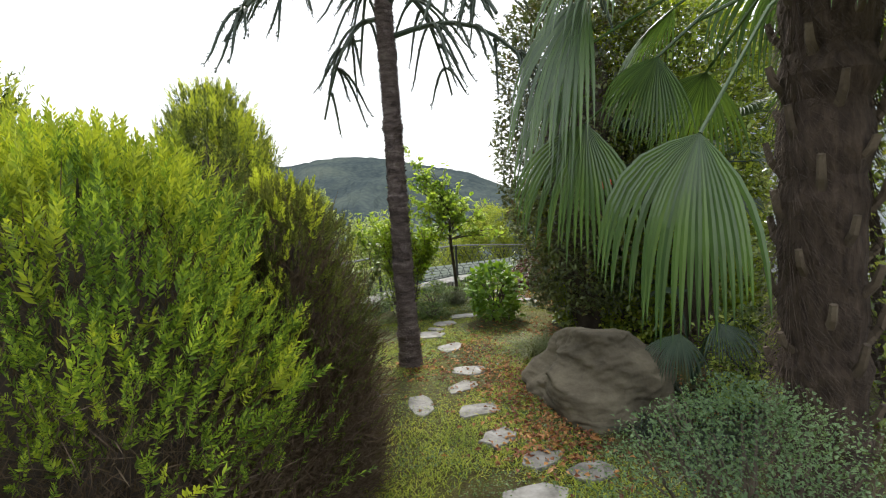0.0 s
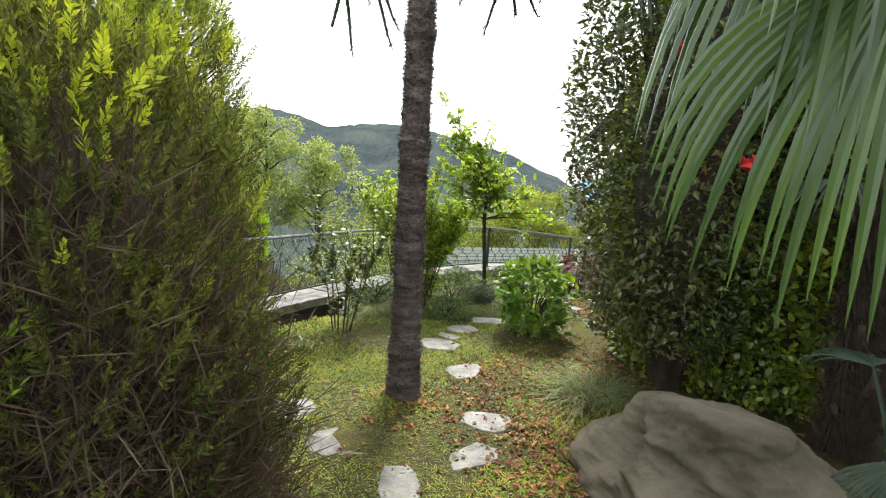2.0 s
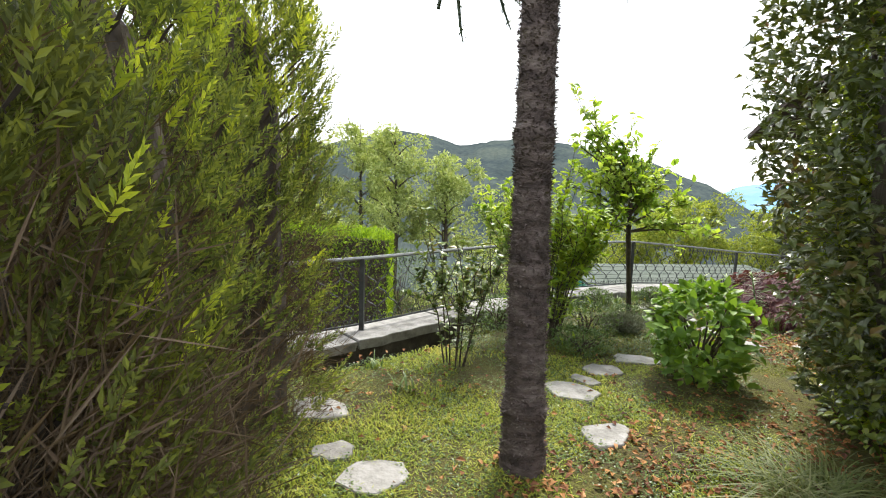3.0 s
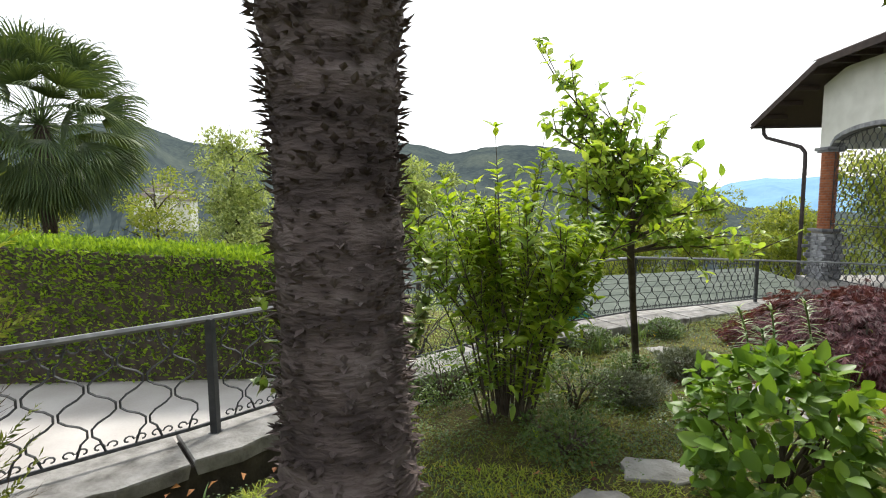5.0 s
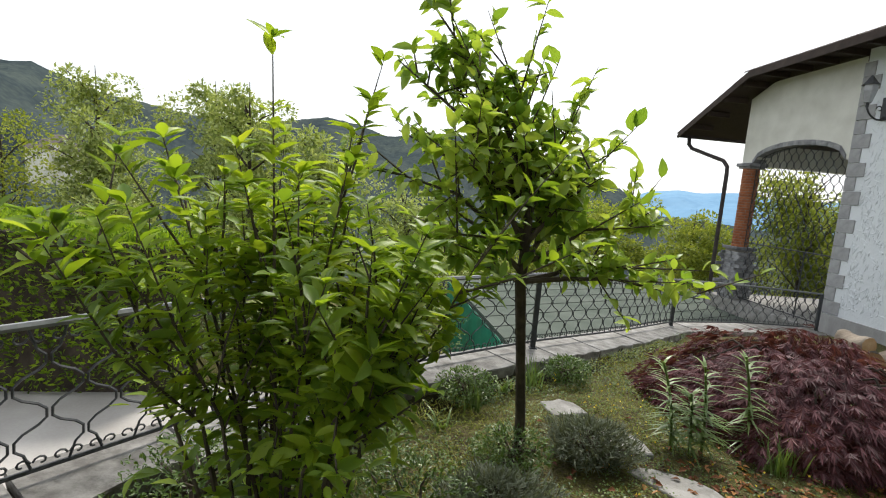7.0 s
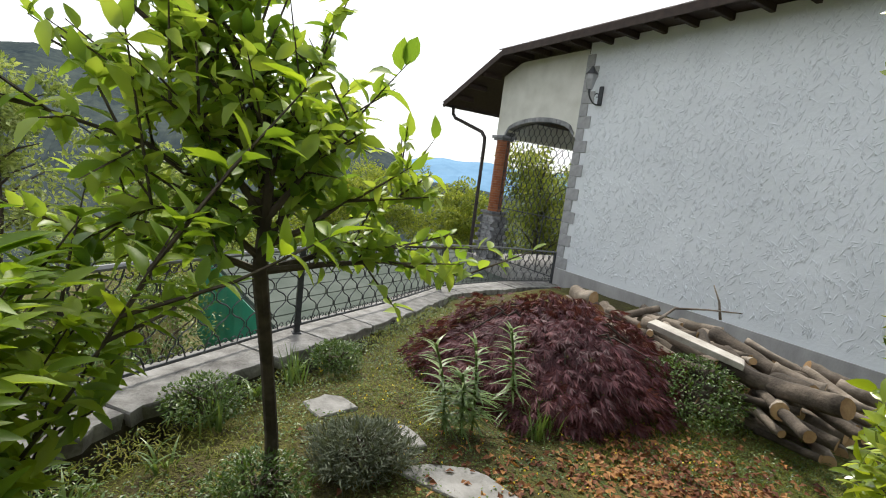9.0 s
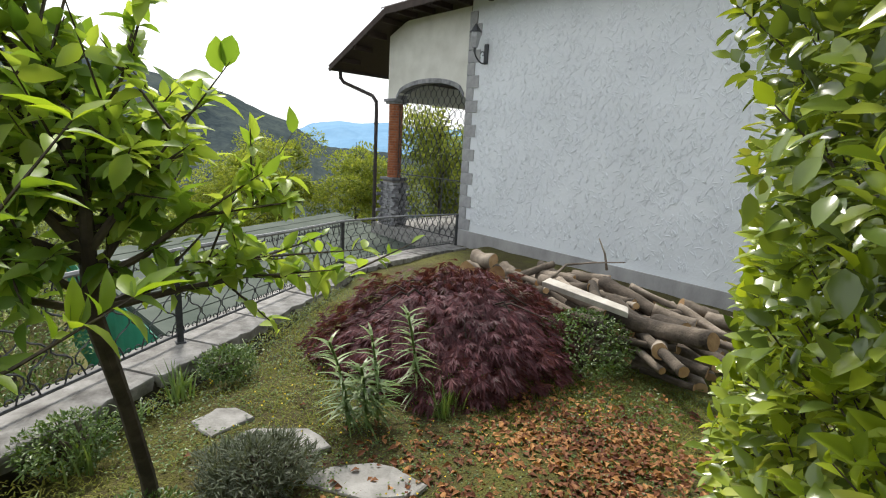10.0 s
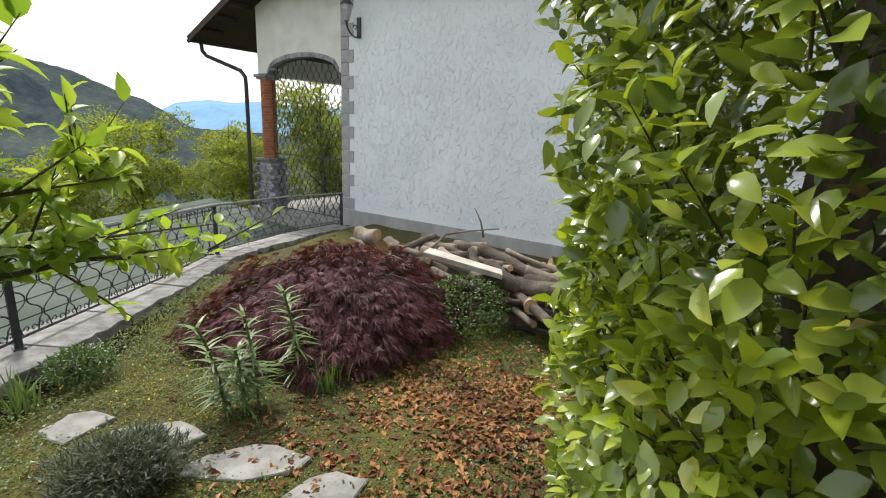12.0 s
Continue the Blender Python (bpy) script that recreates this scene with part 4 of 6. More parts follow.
def make_boulder():
    k = 64
    us, vs = np.linspace(0, 2 * np.pi, 2 * k, endpoint=False), np.linspace(0.0, 1.0, k)
    v = []
    for t in vs:
        for a in us:
            c, s = math.cos(a), math.sin(a)
            # a blunt wedge: steep to the path, a broad flat crown, long ridge behind
            r = (1 - t ** 4) ** 0.5 if t < 1 else 0
            p = 1 / (abs(c) ** 3 + abs(s) ** 3) ** (1 / 3)
            x, y, z = 0.52 * p * c * (0.42 + 0.58 * r) * (1 - 0.33 * t), 0.72 * p * s * (0.42 + 0.58 * r) * (1 - 0.3 * t), 0.68 * t
            if t == 1:
                x *= 0.6
                y *= 0.6
            q = Vector((x * 2.3, y * 2.3, z * 3.2))
            d = 0.09 * noise.noise(q) + 0.07 * (0.3 - abs(noise.noise(q * 1.3))) + 0.018 * (0.25 - abs(noise.noise(q * 4.1))) + 0.01 * noise.noise(q * 10) + 0.008 * noise.noise(q * 24)
            ridge = 0.005 * math.sin((x + 0.7 * z) * 22 + 3 * noise.noise(q * 1.5))
            v.append((2.06 + x * (1 + d) + d * c + ridge * c * 0.5, 3.9 + y * (1 + d) + d * s, -0.06 + z * (1 + 0.6 * d) - 0.16 * (y + 0.3) * t - 0.1 * x * t))
    n = 2 * k
    f = [(i * n + j, i * n + (j + 1) % n, (i + 1) * n + (j + 1) % n, (i + 1) * n + j) for i in range(k - 1) for j in range(n)]
    b = Build()
    b.add(v, f + [tuple((k - 1) * n + j for j in range(n))])
    solid("boulder", b, ROCK, "big grey-brown weathered boulder beside the stepping stones", "boulder", smooth=True)


make_boulder()


# ---- plants ----
def twig_fan(base, k, spread, height, parent, wood, r=0.012, sides=5, foot=0.0):
    """k stems from one foot, each a part of its plant."""
    ends = []
    for i in range(k):
        a = rng.uniform(0, 2 * np.pi)
        s = spread * math.sqrt(rng.uniform(0.05, 1))
        h = height * rng.uniform(0.75, 1.05)
        e = np.array(base) + (s * math.cos(a), s * math.sin(a), h)
        m = np.array(base) + ((0.35 * s + 0.4 * foot * s / spread) * math.cos(a), (0.35 * s + 0.4 * foot * s / spread) * math.sin(a), h * 0.5)
        pts = [np.array(base) + (foot * s / spread * math.cos(a), foot * s / spread * math.sin(a), -0.03), m + rng.normal(0, 0.02, 3), m * 0.45 + e * 0.55 + rng.normal(0, 0.02, 3), e]
        b = Build()
        b.tube(pts, [r, r * 0.75, r * 0.5, r * 0.2], sides)
        part("stem", b, wood, parent)
        ends.append(np.array(pts))
    return ends


def along(lines, k, lo=0.25):
    """k places along polylines, with the way of the line there."""
    pos, way = np.zeros((k, 3)), np.zeros((k, 3))
    for i in range(k):
        p = lines[rng.integers(len(lines))]
        s = rng.uniform(lo, 1) * (len(p) - 1)
        j = min(int(s), len(p) - 2)
        pos[i] = p[j] + (p[j + 1] - p[j]) * (s - j)
        way[i] = p[j + 1] - p[j]
    return pos, unit(way)


def conifer(name, label, x, y, rx, ry, h, k, mat, seed, shoulder=2.6, dry=0.15, size=1.0, fresh=0.14):
    """Dense scale-leaved conifer: upright flat sprays, each of many small tips, over inner twigs and an added dark
    heart.
    """
    t = thing(name, label, "conifer", (x, y, float(gz(x, y))))
    b = Build()
    b.tube([(x, y, -0.05), (x, y, h * 0.5), (x, y, h * 0.85)], [0.07, 0.05, 0.02], 8)
    part("trunk", b, BARK, t)
    b = Build()
    for _ in range(90):
        a, z = rng.uniform(0, 2 * np.pi), h * rng.uniform(0.03, 0.8)
        rr = 0.8 * (1 - (z / h) ** shoulder) ** 0.5
        b.tube([(x, y, z), (x + rx * rr * 0.6 * math.cos(a), y + ry * rr * 0.6 * math.sin(a), z + 0.12), (x + rx * rr * math.cos(a), y + ry * rr * math.sin(a), z + 0.3)], [0.014, 0.009, 0.003], 4)
    tagged(part("inner_branches", b, BARK, t), kind="stuff")
    a, z = rng.uniform(0, 2 * np.pi, k), rng.uniform(0.0, 1, k) ** 0.9
    rr = np.sqrt(np.maximum(0.0, 1 - z ** shoulder))
    d = np.c_[np.cos(a), np.sin(a), z * h / max(rx, 0.1)]
    sw = 1 + 0.2 * lump(d, seed, 1.6) + 0.22 * lump(d, seed + 3, 3.6)
    depth = 1 - 0.36 * rng.uniform(0, 1, k) ** 1.3
    base = np.c_[x + rx * rr * sw * depth * np.cos(a), y + ry * rr * sw * depth * np.sin(a), float(gz(x, y)) + 0.02 + z * h * (0.9 + 0.1 * sw)]
    outw = unit(np.c_[np.cos(a) * (0.9 * rr + 0.05), np.sin(a) * (0.9 * rr + 0.05), 0.7 + z * 0.9] + rng.normal(0, 0.22, (k, 3)))
    # each plume: a flame of small tips in one loose plane
    n = 26
    side = unit(np.cross(outw, rng.normal(0, 1, (k, 3))))
    nrm = np.cross(outw, side)
    L = rng.uniform(0.10, 0.24, k) * size
    P, Wy, F, LL = [], [], [], []
    for i in range(n):
        s = i / n
        m = 1 if i % 2 else -1
        P.append(base + outw * (L * s)[:, None])
        Wy.append(outw * 0.75 + side * (m * (0.75 - 0.5 * s)) + nrm * rng.normal(0, 0.3, (k, 1)) + rng.normal(0, 0.12, (k, 3)))
        F.append(nrm + rng.normal(0, 0.35, (k, 3)))
        LL.append(L * (0.27 - 0.13 * s) * rng.uniform(0.7, 1.2, k))
    P, Wy, F, LL = np.concatenate(P), np.concatenate(Wy), np.concatenate(F), np.concatenate(LL)
    new_tips = lump(d, seed + 9, 3.0) + rng.normal(0, 0.25, k) + 1.3 * z
    new_tips = np.tile(new_tips > np.quantile(new_tips, 1 - fresh), n)
    thin = np.tile((z > 0.42) | (rng.uniform(0, 1, k) < 0.36), n)
    old = ~new_tips & thin
    part("crown", scales("crown", P[old], Wy[old], F[old], LL[old], 0.0025 + LL[old] * 0.22), mat, t)
    P = P + np.tile(outw, (n, 1)) * 0.04
    part("fresh_sprays", scales("fresh_sprays", P[new_tips], Wy[new_tips], F[new_tips], LL[new_tips] * 1.15, 0.003 + LL[new_tips] * 0.24), THUJA_TIP, t, "fresh yellow-green tips")
    kd = int(k * dry)
    if kd:
        i = rng.integers(0, k, kd)
        c = np.array([x, y, 0])
        pos = c + (base[i] - c) * np.array([0.95, 0.95, 1])
        pos[:, 2] *= rng.uniform(0.2, 0.95, kd)
        P = np.concatenate([pos + rng.normal(0, 0.06, pos.shape) for _ in range(7)])
        tagged(part("dead_sprays", scales("dead_sprays", P, rng.normal(0, 0.6, P.shape) + np.tile(outw[i], (7, 1)), rng.normal(0, 1, P.shape), rng.uniform(0.05, 0.2, len(P)), 0.004), DRY, t, "brown dry inner twigs"), kind="stuff")
    # added dark heart that stops the light, in place of the shaded inside
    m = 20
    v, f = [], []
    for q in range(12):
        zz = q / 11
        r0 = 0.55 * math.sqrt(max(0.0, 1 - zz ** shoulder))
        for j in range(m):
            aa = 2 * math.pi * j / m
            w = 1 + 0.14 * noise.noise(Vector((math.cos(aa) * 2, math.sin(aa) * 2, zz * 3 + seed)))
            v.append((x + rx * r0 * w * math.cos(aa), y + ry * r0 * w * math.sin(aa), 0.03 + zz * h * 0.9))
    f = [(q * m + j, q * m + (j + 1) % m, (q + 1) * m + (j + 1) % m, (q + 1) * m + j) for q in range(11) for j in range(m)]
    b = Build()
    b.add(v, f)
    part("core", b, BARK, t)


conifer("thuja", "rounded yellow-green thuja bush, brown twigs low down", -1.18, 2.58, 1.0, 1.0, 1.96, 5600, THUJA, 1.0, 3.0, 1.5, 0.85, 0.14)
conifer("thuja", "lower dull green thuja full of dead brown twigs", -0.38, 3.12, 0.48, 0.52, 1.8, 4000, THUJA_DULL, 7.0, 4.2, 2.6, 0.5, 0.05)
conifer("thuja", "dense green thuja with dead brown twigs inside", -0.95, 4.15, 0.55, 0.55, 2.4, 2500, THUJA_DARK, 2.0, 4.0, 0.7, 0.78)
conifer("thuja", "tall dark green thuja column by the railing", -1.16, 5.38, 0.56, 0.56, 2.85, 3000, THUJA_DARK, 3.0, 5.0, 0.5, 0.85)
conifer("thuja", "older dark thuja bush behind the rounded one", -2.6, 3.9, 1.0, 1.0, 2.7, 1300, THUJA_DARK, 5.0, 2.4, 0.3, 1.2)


def bush(name, label, cat, x, y, rx, ry, h, k, mat, L, W, seed, low=0.05, shell=0.3, fold=0.2, up=0.3, stems=14, wood=PALEBARK, whorl=0, swell=0.2, shoulder=2.2, base_in=0.6, droop=0.15, z0=None, fine=False):
    """A leafy shrub: stems from the foot, leaves in a deep uneven shell."""
    z0 = float(gz(x, y)) if z0 is None else z0
    t = thing(name, label, cat, (x, y, z0))
    twig_fan((x, y, z0), stems, min(rx, ry) * 0.85, h * 0.85, t, wood, 0.010 + 0.004 * h)
    a, z = rng.uniform(0, 2 * np.pi, k), rng.uniform(low, 1, k)
    prof = np.sqrt(np.maximum(0.0, 1 - np.maximum(0, (z - 0.45) / 0.55) ** shoulder)) * np.where(z < 0.45, base_in + (1 - base_in) * (z / 0.45) ** 0.7, 1)
    d = np.c_[np.cos(a), np.sin(a), z * h / max(rx, 0.1)]
    sw = 1 + swell * lump(d, seed, 1.5) + swell * 0.8 * lump(d, seed + 4, 4.5)
    dep = 1 - shell * rng.uniform(0, 1, k) ** 1.5
    pos = np.c_[x + rx * prof * sw * dep * np.cos(a), y + ry * prof * sw * dep * np.sin(a), z0 + h * z * (0.85 + 0.15 * sw)]
    outw = np.c_[np.cos(a), np.sin(a), np.full(k, up) + z * 0.4]
    if whorl:
        P, Wy = [], []
        ax = unit(outw + rng.normal(0, 0.3, (k, 3)))
        s1 = unit(np.cross(ax, rng.normal(0, 1, (k, 3))))
        s2 = np.cross(ax, s1)
        for i in range(whorl):
            th = 2 * np.pi * i / whorl + rng.uniform(-0.3, 0.3, k)
            P.append(pos - ax * (L * 0.25 * (i % 3))[..., None] if np.ndim(L) else pos - ax * L * 0.25 * (i % 3))
            Wy.append(ax * rng.uniform(0.2, 0.7, (k, 1)) + np.cos(th)[:, None] * s1 + np.sin(th)[:, None] * s2)
        pos, way, face = np.concatenate(P), np.concatenate(Wy), np.tile(ax, (whorl, 1)) + rng.normal(0, 0.25, (k * whorl, 3))
    else:
        way = outw * 0.7 + rng.normal(0, 0.6, (k, 3)) + np.array([0, 0, -0.1])
        face = outw * 0.6 + np.array([0, 0, 0.9]) + rng.normal(0, 0.4, (k, 3))
    m = len(pos)
    s = rng.uniform(0.6, 1.15, m)
    part("crown", (fine_leaves if fine else leaves)("crown", pos, way, face, L * s, W * s, fold, droop), mat, t)
    return t


# the big camellia, with an added dark heart and a few flowers
cam_bush = bush("camellia", "tall glossy camellia bush with red and yellowing leaves", "camellia", 4.0, 6.02, 1.45, 1.45, 4.2, 46000, CAMELLIA, 0.072, 0.041, 11.0, 0.02, 0.3, 0.15, 0.1, 22, BARK, swell=0.13, shoulder=3.0, base_in=0.85, droop=0.2, fine=True)
# Bark-coloured tube fills the inside, put there as its shade.
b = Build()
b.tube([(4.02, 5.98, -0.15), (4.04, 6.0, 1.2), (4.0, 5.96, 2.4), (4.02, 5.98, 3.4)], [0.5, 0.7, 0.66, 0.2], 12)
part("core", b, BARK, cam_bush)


def young_shoots(parent, x, y, rx, ry, h, n, seed, low, high):
    """Fresh shoots that stand out of the bush, each a whorl of pale new leaves on a thin twig."""
    a, z = rng.uniform(0, 2 * np.pi, n), rng.uniform(low, high, n)
    d = np.c_[np.cos(a), np.sin(a), z * h / rx]
    sw = 1 + 0.14 * lump(d, seed, 1.5) + 0.11 * lump(d, seed + 4, 4.5)
    pr = np.where(z < 0.45, 0.8 + 0.2 * (z / 0.45), np.sqrt(np.maximum(0, 1 - np.maximum(0, (z - 0.45) / 0.55) ** 3)))
    foot = np.c_[x + rx * pr * sw * 0.9 * np.cos(a), y + ry * pr * sw * 0.9 * np.sin(a), float(gz(x, y)) + h * z]
    ax = unit(np.c_[np.cos(a) * 0.6, np.sin(a) * 0.6, np.full(n, 0.75)] + rng.normal(0, 0.22, (n, 3)))
    L = rng.uniform(0.12, 0.24, n)
    tw = Build()
    for i in range(n):
        tw.tube([foot[i], foot[i] + ax[i] * L[i] * 0.5, foot[i] + ax[i] * L[i]], [0.003, 0.0025, 0.0015], 4)
    tagged(part("twig", tw, PALEBARK, parent), kind="stuff")
    s1 = unit(np.cross(ax, rng.normal(0, 1, (n, 3))))
    s2 = np.cross(ax, s1)
    P, Wy, F = [], [], []
    for i in range(6):
        th = 2.4 * i + rng.uniform(-0.4, 0.4, n)
        u = 0.35 + 0.13 * i
        sd = np.cos(th)[:, None] * s1 + np.sin(th)[:, None] * s2
        P.append(foot + ax * (L * u)[:, None])
        Wy.append(ax * (0.35 + 0.8 * u) + sd * (1.25 - 0.8 * u))
        F.append(ax * 1.0 - sd * 0.4)
    P, Wy, F = np.concatenate(P), np.concatenate(Wy), np.concatenate(F)
    s = rng.uniform(0.5, 1.1, len(P))
    part("young_leaves", fine_leaves("young_leaves", P, Wy, F, 0.078 * s, 0.038 * s, 0.3, 0.25), YOUNG, parent, "bright yellow-green new leaves")


young_shoots(cam_bush, 4.0, 6.02, 1.45, 1.45, 4.2, 1100, 11.0, 0.02, 0.97)
young_shoots(cam_bush, 4.0, 6.02, 1.45, 1.45, 4.2, 1100, 11.0, 0.02, 0.34)


shaded_bush = bush("camellia", "tall dark reddish camellia beyond the boulder, shade put into its leaf colour", "camellia", 2.88, 5.58, 1.08, 0.95, 4.3, 24000, CAMELLIA_SHADED, 0.075, 0.04, 17.0, 0.1, 0.5, 0.2, 0.1, 18, BARK, swell=0.2, shoulder=3.4, base_in=0.38)
# Wide dark tube added within the leaves to stand for inner shade.
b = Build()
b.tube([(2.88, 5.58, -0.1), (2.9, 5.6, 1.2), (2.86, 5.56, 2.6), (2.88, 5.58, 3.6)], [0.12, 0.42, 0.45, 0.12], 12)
part("core", b, BARK, shaded_bush)


bush("camellia", "dark broad-leaved evergreen in the shade behind the palm", "camellia", 3.9, 2.95, 0.85, 0.8, 2.9, 6500, CAMELLIA, 0.09, 0.045, 18.0, 0.05, 0.6, 0.2, 0.1, 14, BARK, swell=0.3, shoulder=3.0, base_in=0.8)
bush("box_shrub", "dark low evergreen shrub under the palm", "shrub", 3.2, 3.35, 0.5, 0.45, 0.8, 3500, CAMELLIA, 0.05, 0.026, 19.0, 0.05, 0.6, 0.2, 0.1, 12, BARK, swell=0.3)


def blossom(name, label, x, y, z, r, mat, k=14):
    pos = np.tile([x, y, z], (k, 1)) + rng.normal(0, r * 0.15, (k, 3))
    way = on_ball(k)
    solid(name, leaves(name, pos, way, rng.normal(0, 1, (k, 3)), r, r * 0.9, 0.3, 0.2), mat, label, "flower", group="camellia flowers")


blossom("camellia_flower", "open red camellia flower on the bush", 2.6, 4.6, 1.8, 0.075, PETAL)
blossom("camellia_flower", "open red camellia flower on the bush", 2.2, 4.85, 2.5, 0.05, PETAL)
blossom("camellia_flower", "fallen pink camellia flower on the leaves", 4.23, 7.55, float(gz(4.23, 7.55)) + 0.06, 0.05, PINK)

bush("hydrangea", "leafy green hydrangea with broad fresh leaves", "hydrangea", 2.06, 6.8, 0.4, 0.4, 0.8, 1050, HYDRANGEA, 0.10, 0.06, 12.0, 0.1, 0.5, 0.15, 0.3, 16, swell=0.3, fine=True)


def wand_shrub(name, label, x, y, spread, h, stems, per, L, W, mat, seed, extra=(), skirt=0):
    """Many upright wands with leaves in pairs along them, longest at the tip."""
    z0 = float(gz(x, y))
    t = thing(name, label, "shrub", (x, y, z0))
    lines = twig_fan((x, y, z0), stems, spread, h, t, PALEBARK, 0.008, 5, spread * 0.22)
    b = Build()
    for ex, ey, ez in extra:
        p = np.array([(x, y, z0), (x + (ex - x) * 0.5, y + (ey - y) * 0.5, z0 + (ez - z0) * 0.55), (ex, ey, ez)])
        b.tube(p, [0.01, 0.006, 0.002], 5)
        lines.append(p)
    more = []
    for p in lines:
        for _ in range(4):
            s = rng.uniform(0.3, 0.9) * (len(p) - 1)
            j = min(int(s), len(p) - 2)
            q = p[j] + (p[j + 1] - p[j]) * (s - j)
            e = q + unit(p[j + 1] - p[j]) * 0.18 + rng.normal(0, 0.12, 3) + (0, 0, 0.12)
            b.tube([q, (q + e) / 2 + rng.normal(0, 0.01, 3), e], [0.005, 0.004, 0.0015], 4)
            more.append(np.array([q, (q + e) / 2, e]))
    tagged(part("side_shoot", b, PALEBARK, t), kind="stuff")
    k = per * (len(lines) + len(more)) // 2
    p1, w1 = along(lines, k, 0.12)
    p2, w2 = along(more, k, 0.0)
    pos, way = np.r_[p1, p2], np.r_[w1, w2]
    tips = np.concatenate([np.tile(p[-1], (5, 1)) for p in lines + more])
    pos, way = np.r_[pos, tips], np.r_[way, np.tile([0, 0, 1.0], (len(tips), 1))]
    side = unit(np.cross(way, rng.normal(0, 1, pos.shape)))
    w = way * 0.55 + side + (0, 0, 0.12)
    if skirt:
        a, zz, q = rng.uniform(0, 2 * np.pi, skirt), rng.uniform(0.06, 0.55, skirt) * h, rng.uniform(0.25, 1, skirt) ** 0.7
        rr = spread * q * (0.42 + 0.7 * zz / h)
        low = np.c_[x + rr * np.cos(a), y + rr * np.sin(a), z0 + zz]
        pos, way = np.r_[pos, low], np.r_[way, np.c_[0.3 * np.cos(a), 0.3 * np.sin(a), 0 * a + 1]]
        w = np.r_[w, np.c_[np.cos(a), np.sin(a), rng.uniform(-0.3, 0.6, skirt)] + rng.normal(0, 0.5, (skirt, 3))]
    s = rng.uniform(0.55, 1.15, len(pos))
    part("crown", fine_leaves("crown", pos, w, way + (0, 0, 0.5) + rng.normal(0, 0.3, pos.shape), L * s, W * s, 0.22, 0.25), mat, t)


wand_shrub("deutzia", "upright bright green shrub with narrow fresh leaves", 0.86, 7.82, 0.72, 1.42, 36, 24, 0.096, 0.036, SHRUB, 14.0, [(0.78, 7.8, 1.98), (1.05, 7.88, 1.7), (0.45, 7.75, 1.62)], 120)
wand_shrub("rose_bush", "thin rose bush with pale leathery leaves", 0.05, 6.76, 0.42, 1.05, 8, 24, 0.062, 0.046, ROSE, 15.0)


def make_fruit_tree():
    t = thing("fruit_tree", "young fruit tree with a slender leaning trunk and fresh leaves", "tree", (1.99, 8.87, 0))
    b = Build()
    fork = np.array([1.82, 8.5, 1.1])
    b.tube([(1.99, 8.87, -0.05), (1.96, 8.82, 0.25), (1.9, 8.7, 0.65), fork, (1.83, 8.5, 1.4), (1.8, 8.52, 1.75), (1.6, 8.52, 2.0)], [0.036, 0.03, 0.027, 0.029, 0.019, 0.013, 0.005], 8)
    part("trunk", b, PALEBARK, t)
    ends = [(2.45, 8.6, 1.2), (2.8, 8.62, 1.06), (1.25, 8.55, 1.2), (1.1, 8.4, 1.6), (2.18, 8.65, 1.75), (2.1, 8.3, 1.62), (1.5, 8.75, 1.95), (1.72, 8.55, 2.08), (1.3, 8.5, 2.12), (1.24, 8.5, 2.42), (2.08, 8.7, 1.42), (1.14, 8.45, 2.1), (1.15, 8.6, 1.8), (1.8, 8.6, 1.55), (1.98, 8.45, 1.88), (1.5, 8.3, 1.65), (1.42, 8.4, 1.32), (2.4, 8.5, 1.42)]
    lines, more = [], []
    for i, e in enumerate(ends):
        e = np.array(e)
        s = fork + (np.array([1.8, 8.52, 1.8]) - fork) * max(0, min(1, (e[2] - 1.2) / 1.4)) * 0.8
        m = s + (e - s) * 0.5 + (0, 0, 0.08 if e[2] > 1.3 else 0.06)
        b = Build()
        p = np.array([s, s + (m - s) * 0.5 + rng.normal(0, 0.015, 3), m, e])
        b.tube(p, [0.016, 0.012, 0.009, 0.003], 6)
        for _ in range(10):
            q = p[2] + (p[3] - p[2]) * rng.uniform(-0.9, 0.95)
            f = q + unit(e - s) * 0.13 + rng.normal(0, 0.13, 3) + (0, 0, 0.06)
            b.tube([q, (q + f) / 2, f], [0.005, 0.004, 0.0015], 4)
            more.append(np.array([q, (q + f) / 2, f]))
        part("branch", b, PALEBARK, t)
        lines.append(p)
    p1, w1 = along(lines, 620, 0.3)
    p2, w2 = along(more, 2300, 0.1)
    pos, way = np.r_[p1, p2], np.r_[w1, w2]
    w = way * 0.5 + rng.normal(0, 0.7, pos.shape) + (0, 0, -0.05)
    s = rng.uniform(0.55, 1.2, len(pos))
    part("crown", fine_leaves("crown", pos, w, rng.normal(0, 0.5, pos.shape) + (0, 0, 1), 0.09 * s, 0.046 * s, 0.2, 0.3), FRUIT, t)


make_fruit_tree()


